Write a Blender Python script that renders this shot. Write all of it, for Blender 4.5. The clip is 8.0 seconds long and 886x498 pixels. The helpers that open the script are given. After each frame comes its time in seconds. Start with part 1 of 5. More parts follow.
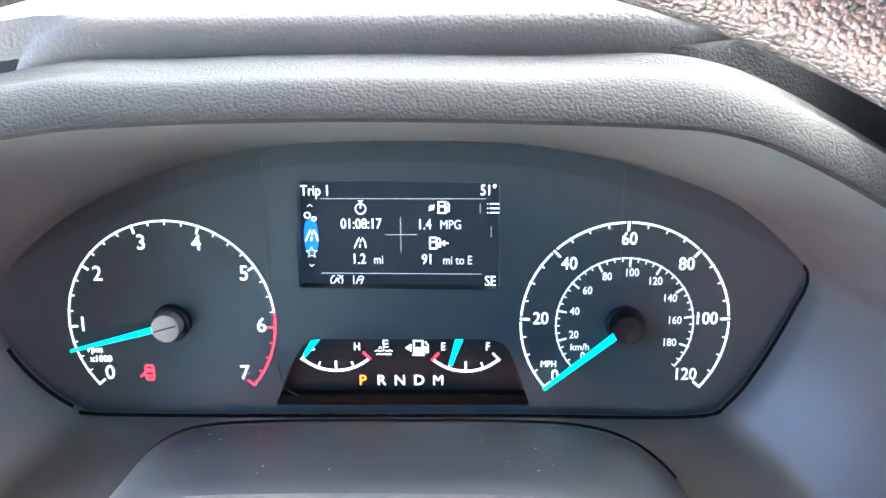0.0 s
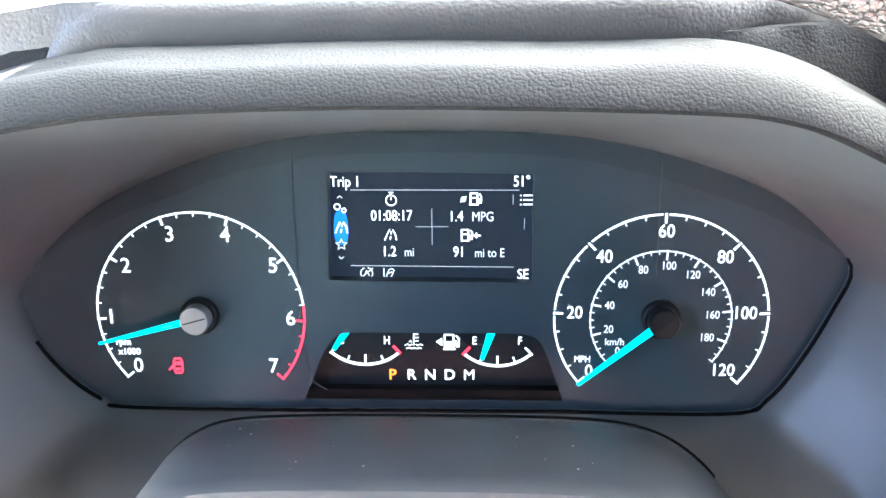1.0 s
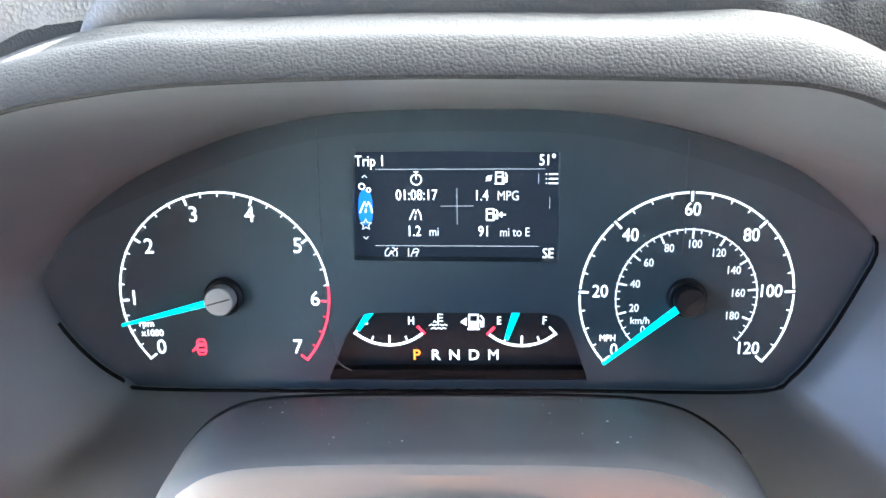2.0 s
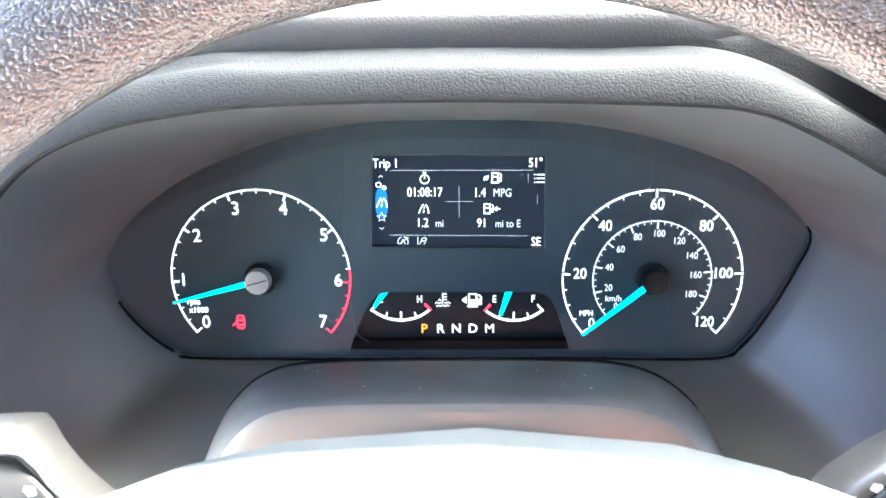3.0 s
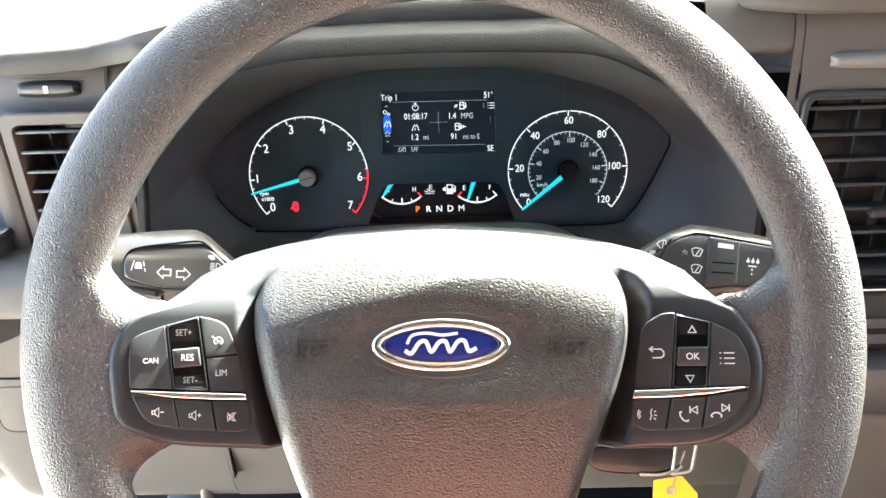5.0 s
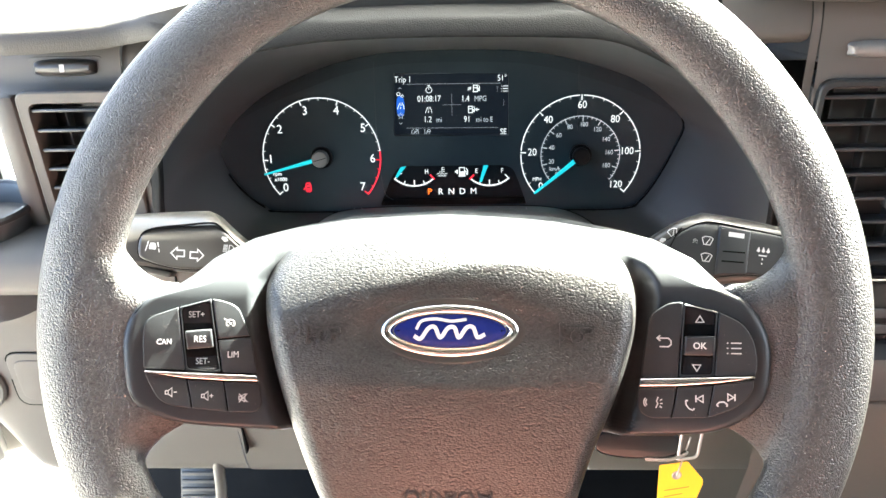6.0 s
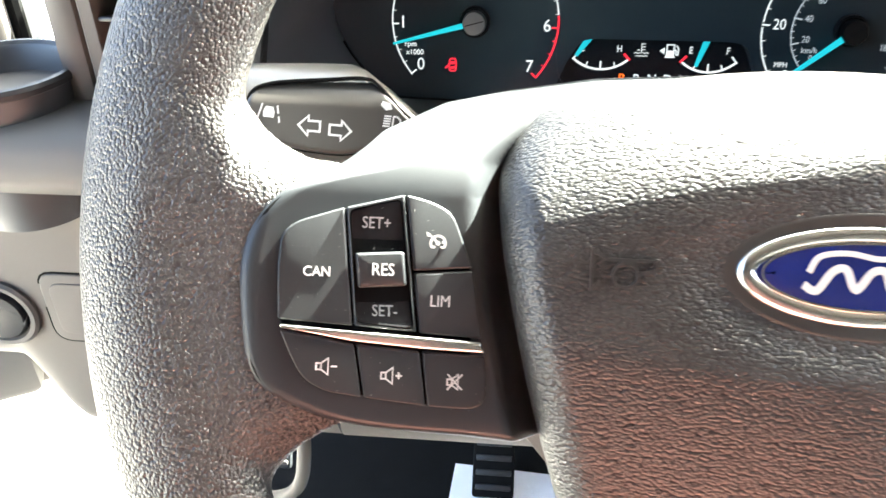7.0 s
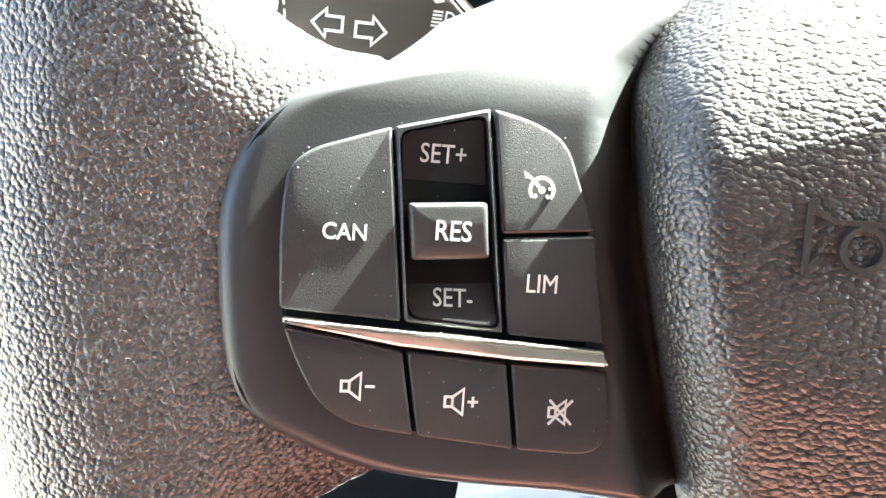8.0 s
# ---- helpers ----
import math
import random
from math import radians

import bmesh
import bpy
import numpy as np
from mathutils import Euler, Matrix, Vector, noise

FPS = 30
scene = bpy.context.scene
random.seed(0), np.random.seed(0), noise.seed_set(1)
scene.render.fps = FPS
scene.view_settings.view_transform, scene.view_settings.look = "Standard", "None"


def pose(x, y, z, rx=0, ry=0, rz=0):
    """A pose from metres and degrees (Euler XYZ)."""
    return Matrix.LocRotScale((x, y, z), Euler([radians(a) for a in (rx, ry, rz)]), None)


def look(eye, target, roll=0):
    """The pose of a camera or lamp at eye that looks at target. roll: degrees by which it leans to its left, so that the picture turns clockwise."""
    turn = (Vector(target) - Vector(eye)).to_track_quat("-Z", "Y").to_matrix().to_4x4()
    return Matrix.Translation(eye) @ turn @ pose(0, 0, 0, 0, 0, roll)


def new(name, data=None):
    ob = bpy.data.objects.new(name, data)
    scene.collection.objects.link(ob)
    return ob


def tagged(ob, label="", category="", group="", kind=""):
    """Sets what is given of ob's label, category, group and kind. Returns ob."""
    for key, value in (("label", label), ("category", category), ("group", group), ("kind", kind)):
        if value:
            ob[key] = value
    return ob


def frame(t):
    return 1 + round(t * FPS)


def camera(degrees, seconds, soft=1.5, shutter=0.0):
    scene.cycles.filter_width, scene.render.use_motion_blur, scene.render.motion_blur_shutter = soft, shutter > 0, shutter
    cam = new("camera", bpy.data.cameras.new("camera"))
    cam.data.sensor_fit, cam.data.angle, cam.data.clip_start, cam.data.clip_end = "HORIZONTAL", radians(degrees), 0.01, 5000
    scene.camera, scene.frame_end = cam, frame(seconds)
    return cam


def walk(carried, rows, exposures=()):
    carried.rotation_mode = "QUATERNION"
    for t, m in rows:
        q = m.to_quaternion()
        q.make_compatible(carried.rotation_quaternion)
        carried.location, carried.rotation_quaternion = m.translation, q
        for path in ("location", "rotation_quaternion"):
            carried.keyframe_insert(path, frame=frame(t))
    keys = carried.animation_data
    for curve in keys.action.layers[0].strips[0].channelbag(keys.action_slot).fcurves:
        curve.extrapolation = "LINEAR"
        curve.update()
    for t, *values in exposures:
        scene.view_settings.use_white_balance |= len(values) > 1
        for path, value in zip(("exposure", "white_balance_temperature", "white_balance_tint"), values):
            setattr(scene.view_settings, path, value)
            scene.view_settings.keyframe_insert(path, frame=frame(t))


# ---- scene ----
cam = camera(57.3, 8.0, shutter=0.18)
PATH = [
    (0, (0.015, 0.021, 0.864), (-0.025, 1.84, 0.033), -0.7),
    (0.5, (0.007, 0.02, 0.86), (-0.07, 1.839, 0.031), -0.7),
    (1, (0.009, 0.027, 0.861), (-0.077, 1.837, 0.015), -1.2),
    (1.5, (0.003, 0.034, 0.857), (-0.078, 1.837, -0.005), -1.2),
    (1.7, (-0.001, 0.03, 0.852), (-0.077, 1.833, -0.009), -1.1),
    (2.8, (-0.011, -0.01, 0.877), (-0.056, 1.792, 0.011), -1.6),
    (3, (-0.012, -0.036, 0.879), (-0.049, 1.767, 0.013), -0.8),
    (3.5, (-0.016, -0.135, 0.876), (-0.019, 1.704, 0.09), -0.4),
    (4, (-0.007, -0.213, 0.894), (0.007, 1.606, 0.063), -0.8),
    (4.5, (0.003, -0.253, 0.918), (-0.018, 1.534, 0.019), -1.6),
    (6, (0.008, -0.254, 0.936), (-0.078, 1.481, -0.055), -2.0),
    (6.5, (-0.03, -0.191, 0.883), (-0.142, 1.515, -0.154), -1.2),
    (7, (-0.09, -0.112, 0.832), (-0.257, 1.538, -0.286), -0.8),
    (7.2, (-0.1, -0.091, 0.818), (-0.281, 1.546, -0.317), -0.6),
    (7.5, (-0.106, -0.065, 0.8), (-0.285, 1.538, -0.383), -0.3),
    (8, (-0.112, -0.05, 0.788), (-0.282, 1.534, -0.42), 0.2),
]
EXPOSURE = [(0.0, 7.9, 5700, 1), (3.0, 7.9, 5750, 1), (3.7, 6.55, 6350, -1), (6.5, 6.49, 6400, -1), (7.2, 6.25, 6400, -1), (8.0, 6.30, 6400, -2)]
walk(cam, [(t, look(eye, target, roll)) for t, eye, target, roll in PATH], EXPOSURE)
# ---------------------------------------------------------------- light
world = bpy.data.worlds.new("sky")
scene.world = world
world.use_nodes = True
sky_nodes = world.node_tree.nodes
sky = sky_nodes.new("ShaderNodeTexSky")
sky.sky_type = "NISHITA"
sky.sun_disc = False
sky.dust_density, sky.air_density, sky.ozone_density = 6.0, 0.5, 0.4
SUN_DIR = Vector((0.535, 0.555, 0.645)).normalized()
sky.sun_elevation = math.asin(SUN_DIR.z)
sky.sun_rotation = math.atan2(SUN_DIR.x, SUN_DIR.y)
world.node_tree.links.new(sky.outputs["Color"], sky_nodes["Background"].inputs["Color"])
sky_nodes["Background"].inputs["Strength"].default_value = 0.05
sun_data = bpy.data.lights.new("sun", "SUN")
sun_data.energy, sun_data.angle, sun_data.color = 3.6, radians(0.53), (1.0, 0.95, 0.87)
sun = new("sun", sun_data)
sun.matrix_world = look(SUN_DIR * 20, (0, 0, 0))

# ---------------------------------------------------------------- materials
def material(name, color, rough=0.5, metal=0.0, grain=(), vary=0.12, vary_scale=30.0, spec=0.5, rough_vary=0.0, coat=0.0, crease_shade=0.0):
    """grain: rows of (kind, scale per metre, depth in metres). The last argument paints shade into the grain's grooves.
    """
    m = bpy.data.materials.new(name)
    m.use_nodes = True
    t = m.node_tree
    n, l = t.nodes, t.links
    b = n["Principled BSDF"]
    b.inputs["Roughness"].default_value = rough
    b.inputs["Metallic"].default_value = metal
    b.inputs["Specular IOR Level"].default_value = spec
    b.inputs["Coat Weight"].default_value = coat
    co = n.new("ShaderNodeTexCoord")
    if vary:
        tex = n.new("ShaderNodeTexNoise")
        tex.inputs["Scale"].default_value = vary_scale
        tex.inputs["Detail"].default_value = 6
        l.new(co.outputs["Object"], tex.inputs["Vector"])
        ramp = n.new("ShaderNodeMix")
        ramp.data_type = "RGBA"
        ramp.inputs["A"].default_value = (*[c * (1 - vary) for c in color], 1)
        ramp.inputs["B"].default_value = (*[min(1, c * (1 + vary)) for c in color], 1)
        l.new(tex.outputs["Fac"], ramp.inputs["Factor"])
        l.new(ramp.outputs["Result"], b.inputs["Base Color"])
        if rough_vary:
            mr = n.new("ShaderNodeMapRange")
            mr.inputs["To Min"].default_value = max(0, rough - rough_vary)
            mr.inputs["To Max"].default_value = min(1, rough + rough_vary)
            l.new(tex.outputs["Fac"], mr.inputs["Value"])
            l.new(mr.outputs["Result"], b.inputs["Roughness"])
    else:
        b.inputs["Base Color"].default_value = (*color, 1)
    last = None
    for kind, scale, depth in grain:
        bump = n.new("ShaderNodeBump")
        bump.inputs["Strength"].default_value = 1.0
        bump.inputs["Distance"].default_value = depth
        if kind in ("pebble", "wrinkle"):
            warp = n.new("ShaderNodeTexNoise")
            warp.inputs["Scale"].default_value = scale * 0.55
            warp.inputs["Detail"].default_value = 3
            l.new(co.outputs["Object"], warp.inputs["Vector"])
            mixv = n.new("ShaderNodeVectorMath")
            mixv.operation = "MULTIPLY_ADD"
            k = 0.7 / scale
            mixv.inputs[1].default_value = (k, k, k)
            l.new(warp.outputs["Color"], mixv.inputs[0])
            l.new(co.outputs["Object"], mixv.inputs[2])
            drawn = n.new("ShaderNodeVectorMath")
            drawn.operation = "MULTIPLY"
            drawn.inputs[1].default_value = (0.72, 1.1, 1.0) if kind == "wrinkle" else (1.0, 1.0, 1.0)
            l.new(mixv.outputs["Vector"], drawn.inputs[0])
            cells = n.new("ShaderNodeTexVoronoi")
            cells.inputs["Scale"].default_value = scale
            l.new(drawn.outputs["Vector"], cells.inputs["Vector"])
            tops = n.new("ShaderNodeMath")
            tops.operation = "POWER"
            tops.inputs[1].default_value = 1.7
            l.new(cells.outputs["Distance"], tops.inputs[0])
            folds = n.new("ShaderNodeTexNoise")
            folds.inputs["Scale"].default_value = scale * 1.9
            folds.inputs["Detail"].default_value = 3
            l.new(co.outputs["Object"], folds.inputs["Vector"])
            fine = n.new("ShaderNodeMath")
            fine.operation = "MULTIPLY"
            fine.inputs[1].default_value = 0.55
            l.new(folds.outputs["Fac"], fine.inputs[0])
            height = n.new("ShaderNodeMath")
            height.operation = "SUBTRACT"
            l.new(fine.outputs["Value"], height.inputs[0])
            l.new(tops.outputs["Value"], height.inputs[1])
            l.new(height.outputs["Value"], bump.inputs["Height"])
            # shade between the pebbles, painted: base colour darkens with the grain's depth
            if crease_shade:
                groove_shade, tone = n.new("ShaderNodeMapRange"), n.new("ShaderNodeMix")
                groove_shade.inputs["From Min"].default_value, groove_shade.inputs["From Max"].default_value = -0.35, 0.15
                groove_shade.inputs["To Min"].default_value = 1 - crease_shade
                l.new(height.outputs["Value"], groove_shade.inputs["Value"])
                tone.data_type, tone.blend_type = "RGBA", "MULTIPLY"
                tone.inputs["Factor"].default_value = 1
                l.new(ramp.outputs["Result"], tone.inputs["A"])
                l.new(groove_shade.outputs["Result"], tone.inputs["B"])
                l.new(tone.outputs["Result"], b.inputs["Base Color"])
        else:
            g = n.new("ShaderNodeTexNoise")
            g.inputs["Scale"].default_value = scale
            g.inputs["Detail"].default_value = 3
            l.new(co.outputs["Object"], g.inputs["Vector"])
            l.new(g.outputs["Fac"], bump.inputs["Height"])
        if last:
            l.new(last.outputs["Normal"], bump.inputs["Normal"])
        last = bump
    if last:
        l.new(last.outputs["Normal"], b.inputs["Normal"])
    return m


def glowing(name, color, strength):
    m = bpy.data.materials.new(name)
    m.use_nodes = True
    b = m.node_tree.nodes["Principled BSDF"]
    b.inputs["Base Color"].default_value = (*[c * 0.3 for c in color], 1)
    b.inputs["Roughness"].default_value = 0.6
    b.inputs["Specular IOR Level"].default_value = 0.1
    b.inputs["Emission Color"].default_value = (*color, 1)
    b.inputs["Emission Strength"].default_value = strength
    return m


def clear(name, rough=0.0, ior=1.45, tint=(1, 1, 1)):
    m = bpy.data.materials.new(name)
    m.use_nodes = True
    t = m.node_tree
    n, l = t.nodes, t.links
    n.remove(n["Principled BSDF"])
    through_it, gloss, fres, mix = (n.new("ShaderNodeBsdfTransparent"), n.new("ShaderNodeBsdfGlossy"), n.new("ShaderNodeFresnel"), n.new("ShaderNodeMixShader"))
    through_it.inputs["Color"].default_value = (*tint, 1)
    gloss.inputs["Roughness"].default_value = rough
    fres.inputs["IOR"].default_value = ior
    l.new(fres.outputs["Fac"], mix.inputs["Fac"])
    l.new(through_it.outputs["BSDF"], mix.inputs[1])
    l.new(gloss.outputs["BSDF"], mix.inputs[2])
    l.new(mix.outputs["Shader"], n["Material Output"].inputs["Surface"])
    return m


LEATHER = material("grained wheel leather", (0.031, 0.029, 0.027), 0.31, grain=[("pebble", 1120, 0.00039)], vary=0.12, rough_vary=0.06, spec=0.6, crease_shade=0.8)
COVER = material("grained airbag cover", (0.028, 0.027, 0.0255), 0.32, grain=[("wrinkle", 1120, 0.00028)], vary=0.1, rough_vary=0.06, spec=0.6, crease_shade=0.7)
COVER_PLAIN = material("smooth moulded cover skin", (0.028, 0.027, 0.0255), 0.30, grain=[("fine", 2600, 0.00002)], vary=0.1, spec=0.6)
SATIN = material("satin black plastic", (0.021, 0.023, 0.025), 0.38, grain=[("fine", 4200, 0.00003)], vary=0.1, rough_vary=0.05, spec=0.36)
BUTTON = material("soft black button rubber", (0.018, 0.0195, 0.021), 0.44, grain=[("fine", 5200, 0.00006)], vary=0.15, rough_vary=0.08, spec=0.32)
GLOSS = material("smoked gloss black", (0.010, 0.010, 0.011), 0.24, grain=[("fine", 3000, 0.000008)], vary=0.1, spec=0.25)
GAP = material("dark gap", (0.004, 0.004, 0.004), 0.8, vary=0.2, spec=0.04)
CHROME = material("satin chrome", (0.72, 0.71, 0.69), 0.16, 1.0, grain=[("fine", 900, 0.00001)], vary=0.05)
PRINT = material("white print", (0.50, 0.50, 0.49), 0.5, vary=0.06, vary_scale=400)
PRINT_DIM = material("grey print", (0.30, 0.30, 0.30), 0.5, vary=0.08, vary_scale=400)
SOFT = material("soft grained dash skin", (0.0135, 0.0135, 0.0135), 0.85, grain=[("pebble", 1000, 0.00020), ("fine", 2800, 0.00004)], vary=0.1, rough_vary=0.05, spec=0.04)
SHROUD = material("grey column plastic", (0.060, 0.059, 0.058), 0.48, grain=[("fine", 2600, 0.00004)], vary=0.1, rough_vary=0.06, spec=0.4)
PADSKIN = material("dark upper pad skin", (0.042, 0.039, 0.035), 0.52, grain=[("pebble", 800, 0.00014)], vary=0.1, rough_vary=0.05, spec=0.2)
STALK = material("dark grey stalk plastic", (0.034, 0.031, 0.028), 0.34, grain=[("fine", 3600, 0.00003)], vary=0.1, rough_vary=0.05)
DASH = material("dark moulded dash plastic", (0.037, 0.040, 0.043), 0.46, grain=[("fine", 2600, 0.00004)], vary=0.1, rough_vary=0.06, spec=0.75)
MID = material("grey moulded plastic", (0.080, 0.076, 0.071), 0.55, grain=[("fine", 2200, 0.00007)], vary=0.08, rough_vary=0.05, spec=0.25)
BEIGE = material("pale stone grey plastic", (0.090, 0.082, 0.073), 0.6, grain=[("fine", 2000, 0.00008)], vary=0.06, rough_vary=0.05, spec=0.25)
PLATE_EDGE = material("dial plate step", (0.027, 0.038, 0.046), 0.6, vary=0.1, spec=0.15)
# the dial plate's colour again, darkened to stand for shade
PLATE_SHADE = material("shaded dial plate", (0.0145, 0.022, 0.0275), 0.6, vary=0.1, spec=0.15)
PLATE = material("matt black dial plate", (0.020, 0.031, 0.039), 0.6, grain=[("fine", 5000, 0.00002)], vary=0.1, spec=0.15)
PANEL_BLACK = material("deep black panel", (0.008, 0.010, 0.012), 0.6, vary=0.1, spec=0.06)
# lighter cap colour, with the light on the tachometer's cap painted in
LITCAP = material("needle cap painted grey as lit", (0.11, 0.11, 0.113), 0.45, grain=[("fine", 4000, 0.00003)], vary=0.1)
DARKCAP = material("black needle cap", (0.006, 0.006, 0.007), 0.4, vary=0.1, spec=0.12)
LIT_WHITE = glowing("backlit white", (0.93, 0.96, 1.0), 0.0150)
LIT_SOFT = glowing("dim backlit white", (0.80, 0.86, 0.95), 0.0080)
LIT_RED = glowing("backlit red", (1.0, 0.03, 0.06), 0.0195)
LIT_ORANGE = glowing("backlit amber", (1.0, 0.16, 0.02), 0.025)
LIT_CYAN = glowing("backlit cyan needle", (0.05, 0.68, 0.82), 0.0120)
LIT_BLUE = glowing("screen blue", (0.02, 0.12, 0.60), 0.0155)
SCREEN = glowing("screen black", (0.010, 0.014, 0.022), 0.009)
BADGE_BLUE = material("deep blue enamel", (0.006, 0.012, 0.10), 0.2, vary=0.2, vary_scale=60, coat=0.6)
TAG = material("yellow tag card", (0.85, 0.47, 0.02), 0.6, grain=[("fine", 700, 0.00005)], vary=0.06)
INK = material("faded ink", (0.25, 0.13, 0.02), 0.7, vary=0.1)
PAPER = material("white paper mat", (0.80, 0.80, 0.84), 0.8, grain=[("fine", 120, 0.0004)], vary=0.04)
CARPET = material("black rubber floor", (0.007, 0.007, 0.007), 0.8, grain=[("fine", 900, 0.0004)], vary=0.2, spec=0.05)
PAINT = material("white body paint", (0.80, 0.80, 0.79), 0.3, vary=0.03, coat=0.4)
HEADLINER = material("grey headliner cloth", (0.085, 0.083, 0.08), 0.9, grain=[("fine", 700, 0.0003)], vary=0.05, spec=0.1)
REARWALL = material("grey rear lining", (0.04, 0.04, 0.04), 0.85, grain=[("fine", 300, 0.0004)], vary=0.08, spec=0.1)
# red picked for the tint it throws onto the wheel
SEAT = material("coral red seat cloth", (0.27, 0.11, 0.085), 0.8, grain=[("fine", 300, 0.0004)], vary=0.12)
SEAT_BACK = material("dark maroon seat back cloth", (0.085, 0.040, 0.035), 0.85, grain=[("fine", 300, 0.0004)], vary=0.12)
GROUND = material("pale worn concrete yard", (0.33, 0.31, 0.285), 0.85, grain=[("fine", 60, 0.002)], vary=0.15, vary_scale=2)
METAL = material("dull steel", (0.40, 0.40, 0.40), 0.42, 1.0, grain=[("fine", 500, 0.00005)], vary=0.1)
SILVER = material("satin silver paint", (0.17, 0.17, 0.168), 0.40, grain=[("fine", 900, 0.00002)], vary=0.06)
LENS = clear("clear cluster lens", 0.04, 1.045, (0.97, 0.975, 0.98))
GLASS = clear("windscreen glass", 0.0, 1.3, (0.93, 0.97, 0.95))

# ---------------------------------------------------------------- builders (millimetres in, metres out)
MM = 0.001


def face(o, tilt, yaw=0.0, roll=0.0, dish=0.0):
    """A frame at o: x to the right, y up the face, z out of it. tilt: how far the face leans back; roll: clockwise."""
    ty, tt, r = radians(yaw), radians(tilt), radians(roll)
    x0 = Vector((math.cos(ty), math.sin(ty), 0))
    u0 = Vector((-math.sin(ty) * math.sin(tt), math.cos(ty) * math.sin(tt), math.cos(tt)))
    x, u = x0 * math.cos(r) - u0 * math.sin(r), x0 * math.sin(r) + u0 * math.cos(r)
    w = x.cross(u)
    if dish:
        x = (x + w * dish).normalized()
        w = x.cross(u)
    m = Matrix((x, u, w)).transposed().to_4x4()
    m.translation = o
    return m


def thing(name, label, category, m=None, group="", kind=""):
    ob = new(name)
    ob.empty_display_size = 0.02
    if m:
        ob.matrix_basis = m
    return tagged(ob, label, category, group, kind)


def part(name, bm, mat, parent=None, label="", m=None, smooth=True, sharp=40):
    me = bpy.data.meshes.new(name)
    bmesh.ops.recalc_face_normals(bm, faces=bm.faces[:])
    bm.to_mesh(me)
    bm.free()
    me.materials.append(mat)
    ob = new(name, me)
    if smooth:
        me.shade_smooth()
        me.set_sharp_from_angle(angle=radians(sharp))
    if parent:
        ob.parent = parent
    if m:
        ob.matrix_basis = m
    if label:
        ob["label"] = label
    return ob


def curve_loop(pts, n=12):
    """A closed, rounded line through the points."""
    out, c = [], len(pts)
    for i in range(c):
        p0, p1, p2, p3 = (Vector(pts[(i + k - 1) % c]) for k in range(4))
        for j in range(n):
            t = j / n
            out.append(0.5 * ((2 * p1) + (p2 - p0) * t + (2 * p0 - 5 * p1 + 4 * p2 - p3) * t * t + (3 * p1 - p0 - 3 * p2 + p3) * t ** 3))
    return out


def curve_open(pts, n=12):
    ext = [2 * Vector(pts[0]) - Vector(pts[1])] + [Vector(p) for p in pts] + [2 * Vector(pts[-1]) - Vector(pts[-2])]
    out = []
    for i in range(1, len(ext) - 2):
        p0, p1, p2, p3 = ext[i - 1:i + 3]
        for j in range(n):
            t = j / n
            out.append(0.5 * ((2 * p1) + (p2 - p0) * t + (2 * p0 - 5 * p1 + 4 * p2 - p3) * t * t + (3 * p1 - p0 - 3 * p2 + p3) * t ** 3))
    out.append(ext[-2])
    return out


def rounded(pts, r, n=4):
    """A polygon with its corners rounded by r (a number, or one for each corner)."""
    out, c = [], len(pts)
    for i in range(c):
        p, a, b = Vector(pts[i]), Vector(pts[i - 1]), Vector(pts[(i + 1) % c])
        rr = r[i] if isinstance(r, (list, tuple)) else r
        da, db = (a - p), (b - p)
        k = min(rr, da.length * 0.49, db.length * 0.49)
        s, e = p + da.normalized() * k, p + db.normalized() * k
        for j in range(n + 1):
            t = j / n
            out.append(s * (1 - t) ** 2 + p * 2 * t * (1 - t) + e * t * t)
    return out


def area2(pts):
    return sum(pts[i - 1][0] * pts[i][1] - pts[i][0] * pts[i - 1][1] for i in range(len(pts)))


def inset(pts, d):
    c, out = len(pts), []
    for i in range(c):
        p, a, b = Vector(pts[i]), Vector(pts[i - 1]), Vector(pts[(i + 1) % c])
        e1, e2 = (p - a), (b - p)
        n1, n2 = Vector((-e1.y, e1.x)), Vector((-e2.y, e2.x))
        n1 = n1.normalized() if n1.length > 1e-9 else n1
        n2 = n2.normalized() if n2.length > 1e-9 else n2
        nn = n1 + n2
        nn = nn.normalized() if nn.length > 1e-6 else n1
        out.append(p + nn * d / max(0.5, nn.dot(n1) if n1.length else 1))
    return out


def pillow(outline, profile, base=None, bm=None, back=True):
    """A raised plate: rings at (inset, height) of the outline, closed by a cap, over base(x, y)."""
    bm = bm or bmesh.new()
    pts = [Vector(p) for p in outline]
    if area2(pts) < 0:
        pts.reverse()
    rings = []
    for d, h in profile:
        ring = inset(pts, d) if d else pts
        rings.append([bm.verts.new((p.x * MM, p.y * MM, (h + (base(p.x, p.y) if base else 0)) * MM)) for p in ring])
    c = len(pts)
    for a, b in zip(rings, rings[1:]):
        for i in range(c):
            bm.faces.new((a[i], a[(i + 1) % c], b[(i + 1) % c], b[i]))
    caps = [bm.faces.new(rings[-1])]
    if back:
        caps.append(bm.faces.new(rings[0][::-1]))
    bmesh.ops.triangulate(bm, faces=caps, ngon_method="EAR_CLIP")
    return bm


def button_profile(h0, h1, r):
    """Straight sides from h0 to h1 with a rounded edge of radius r."""
    return [(0, h0), (0, h1 - r)] + [(r * (1 - math.cos(a)), h1 - r + r * math.sin(a)) for a in (0.4, 0.8, 1.2, math.pi / 2)]


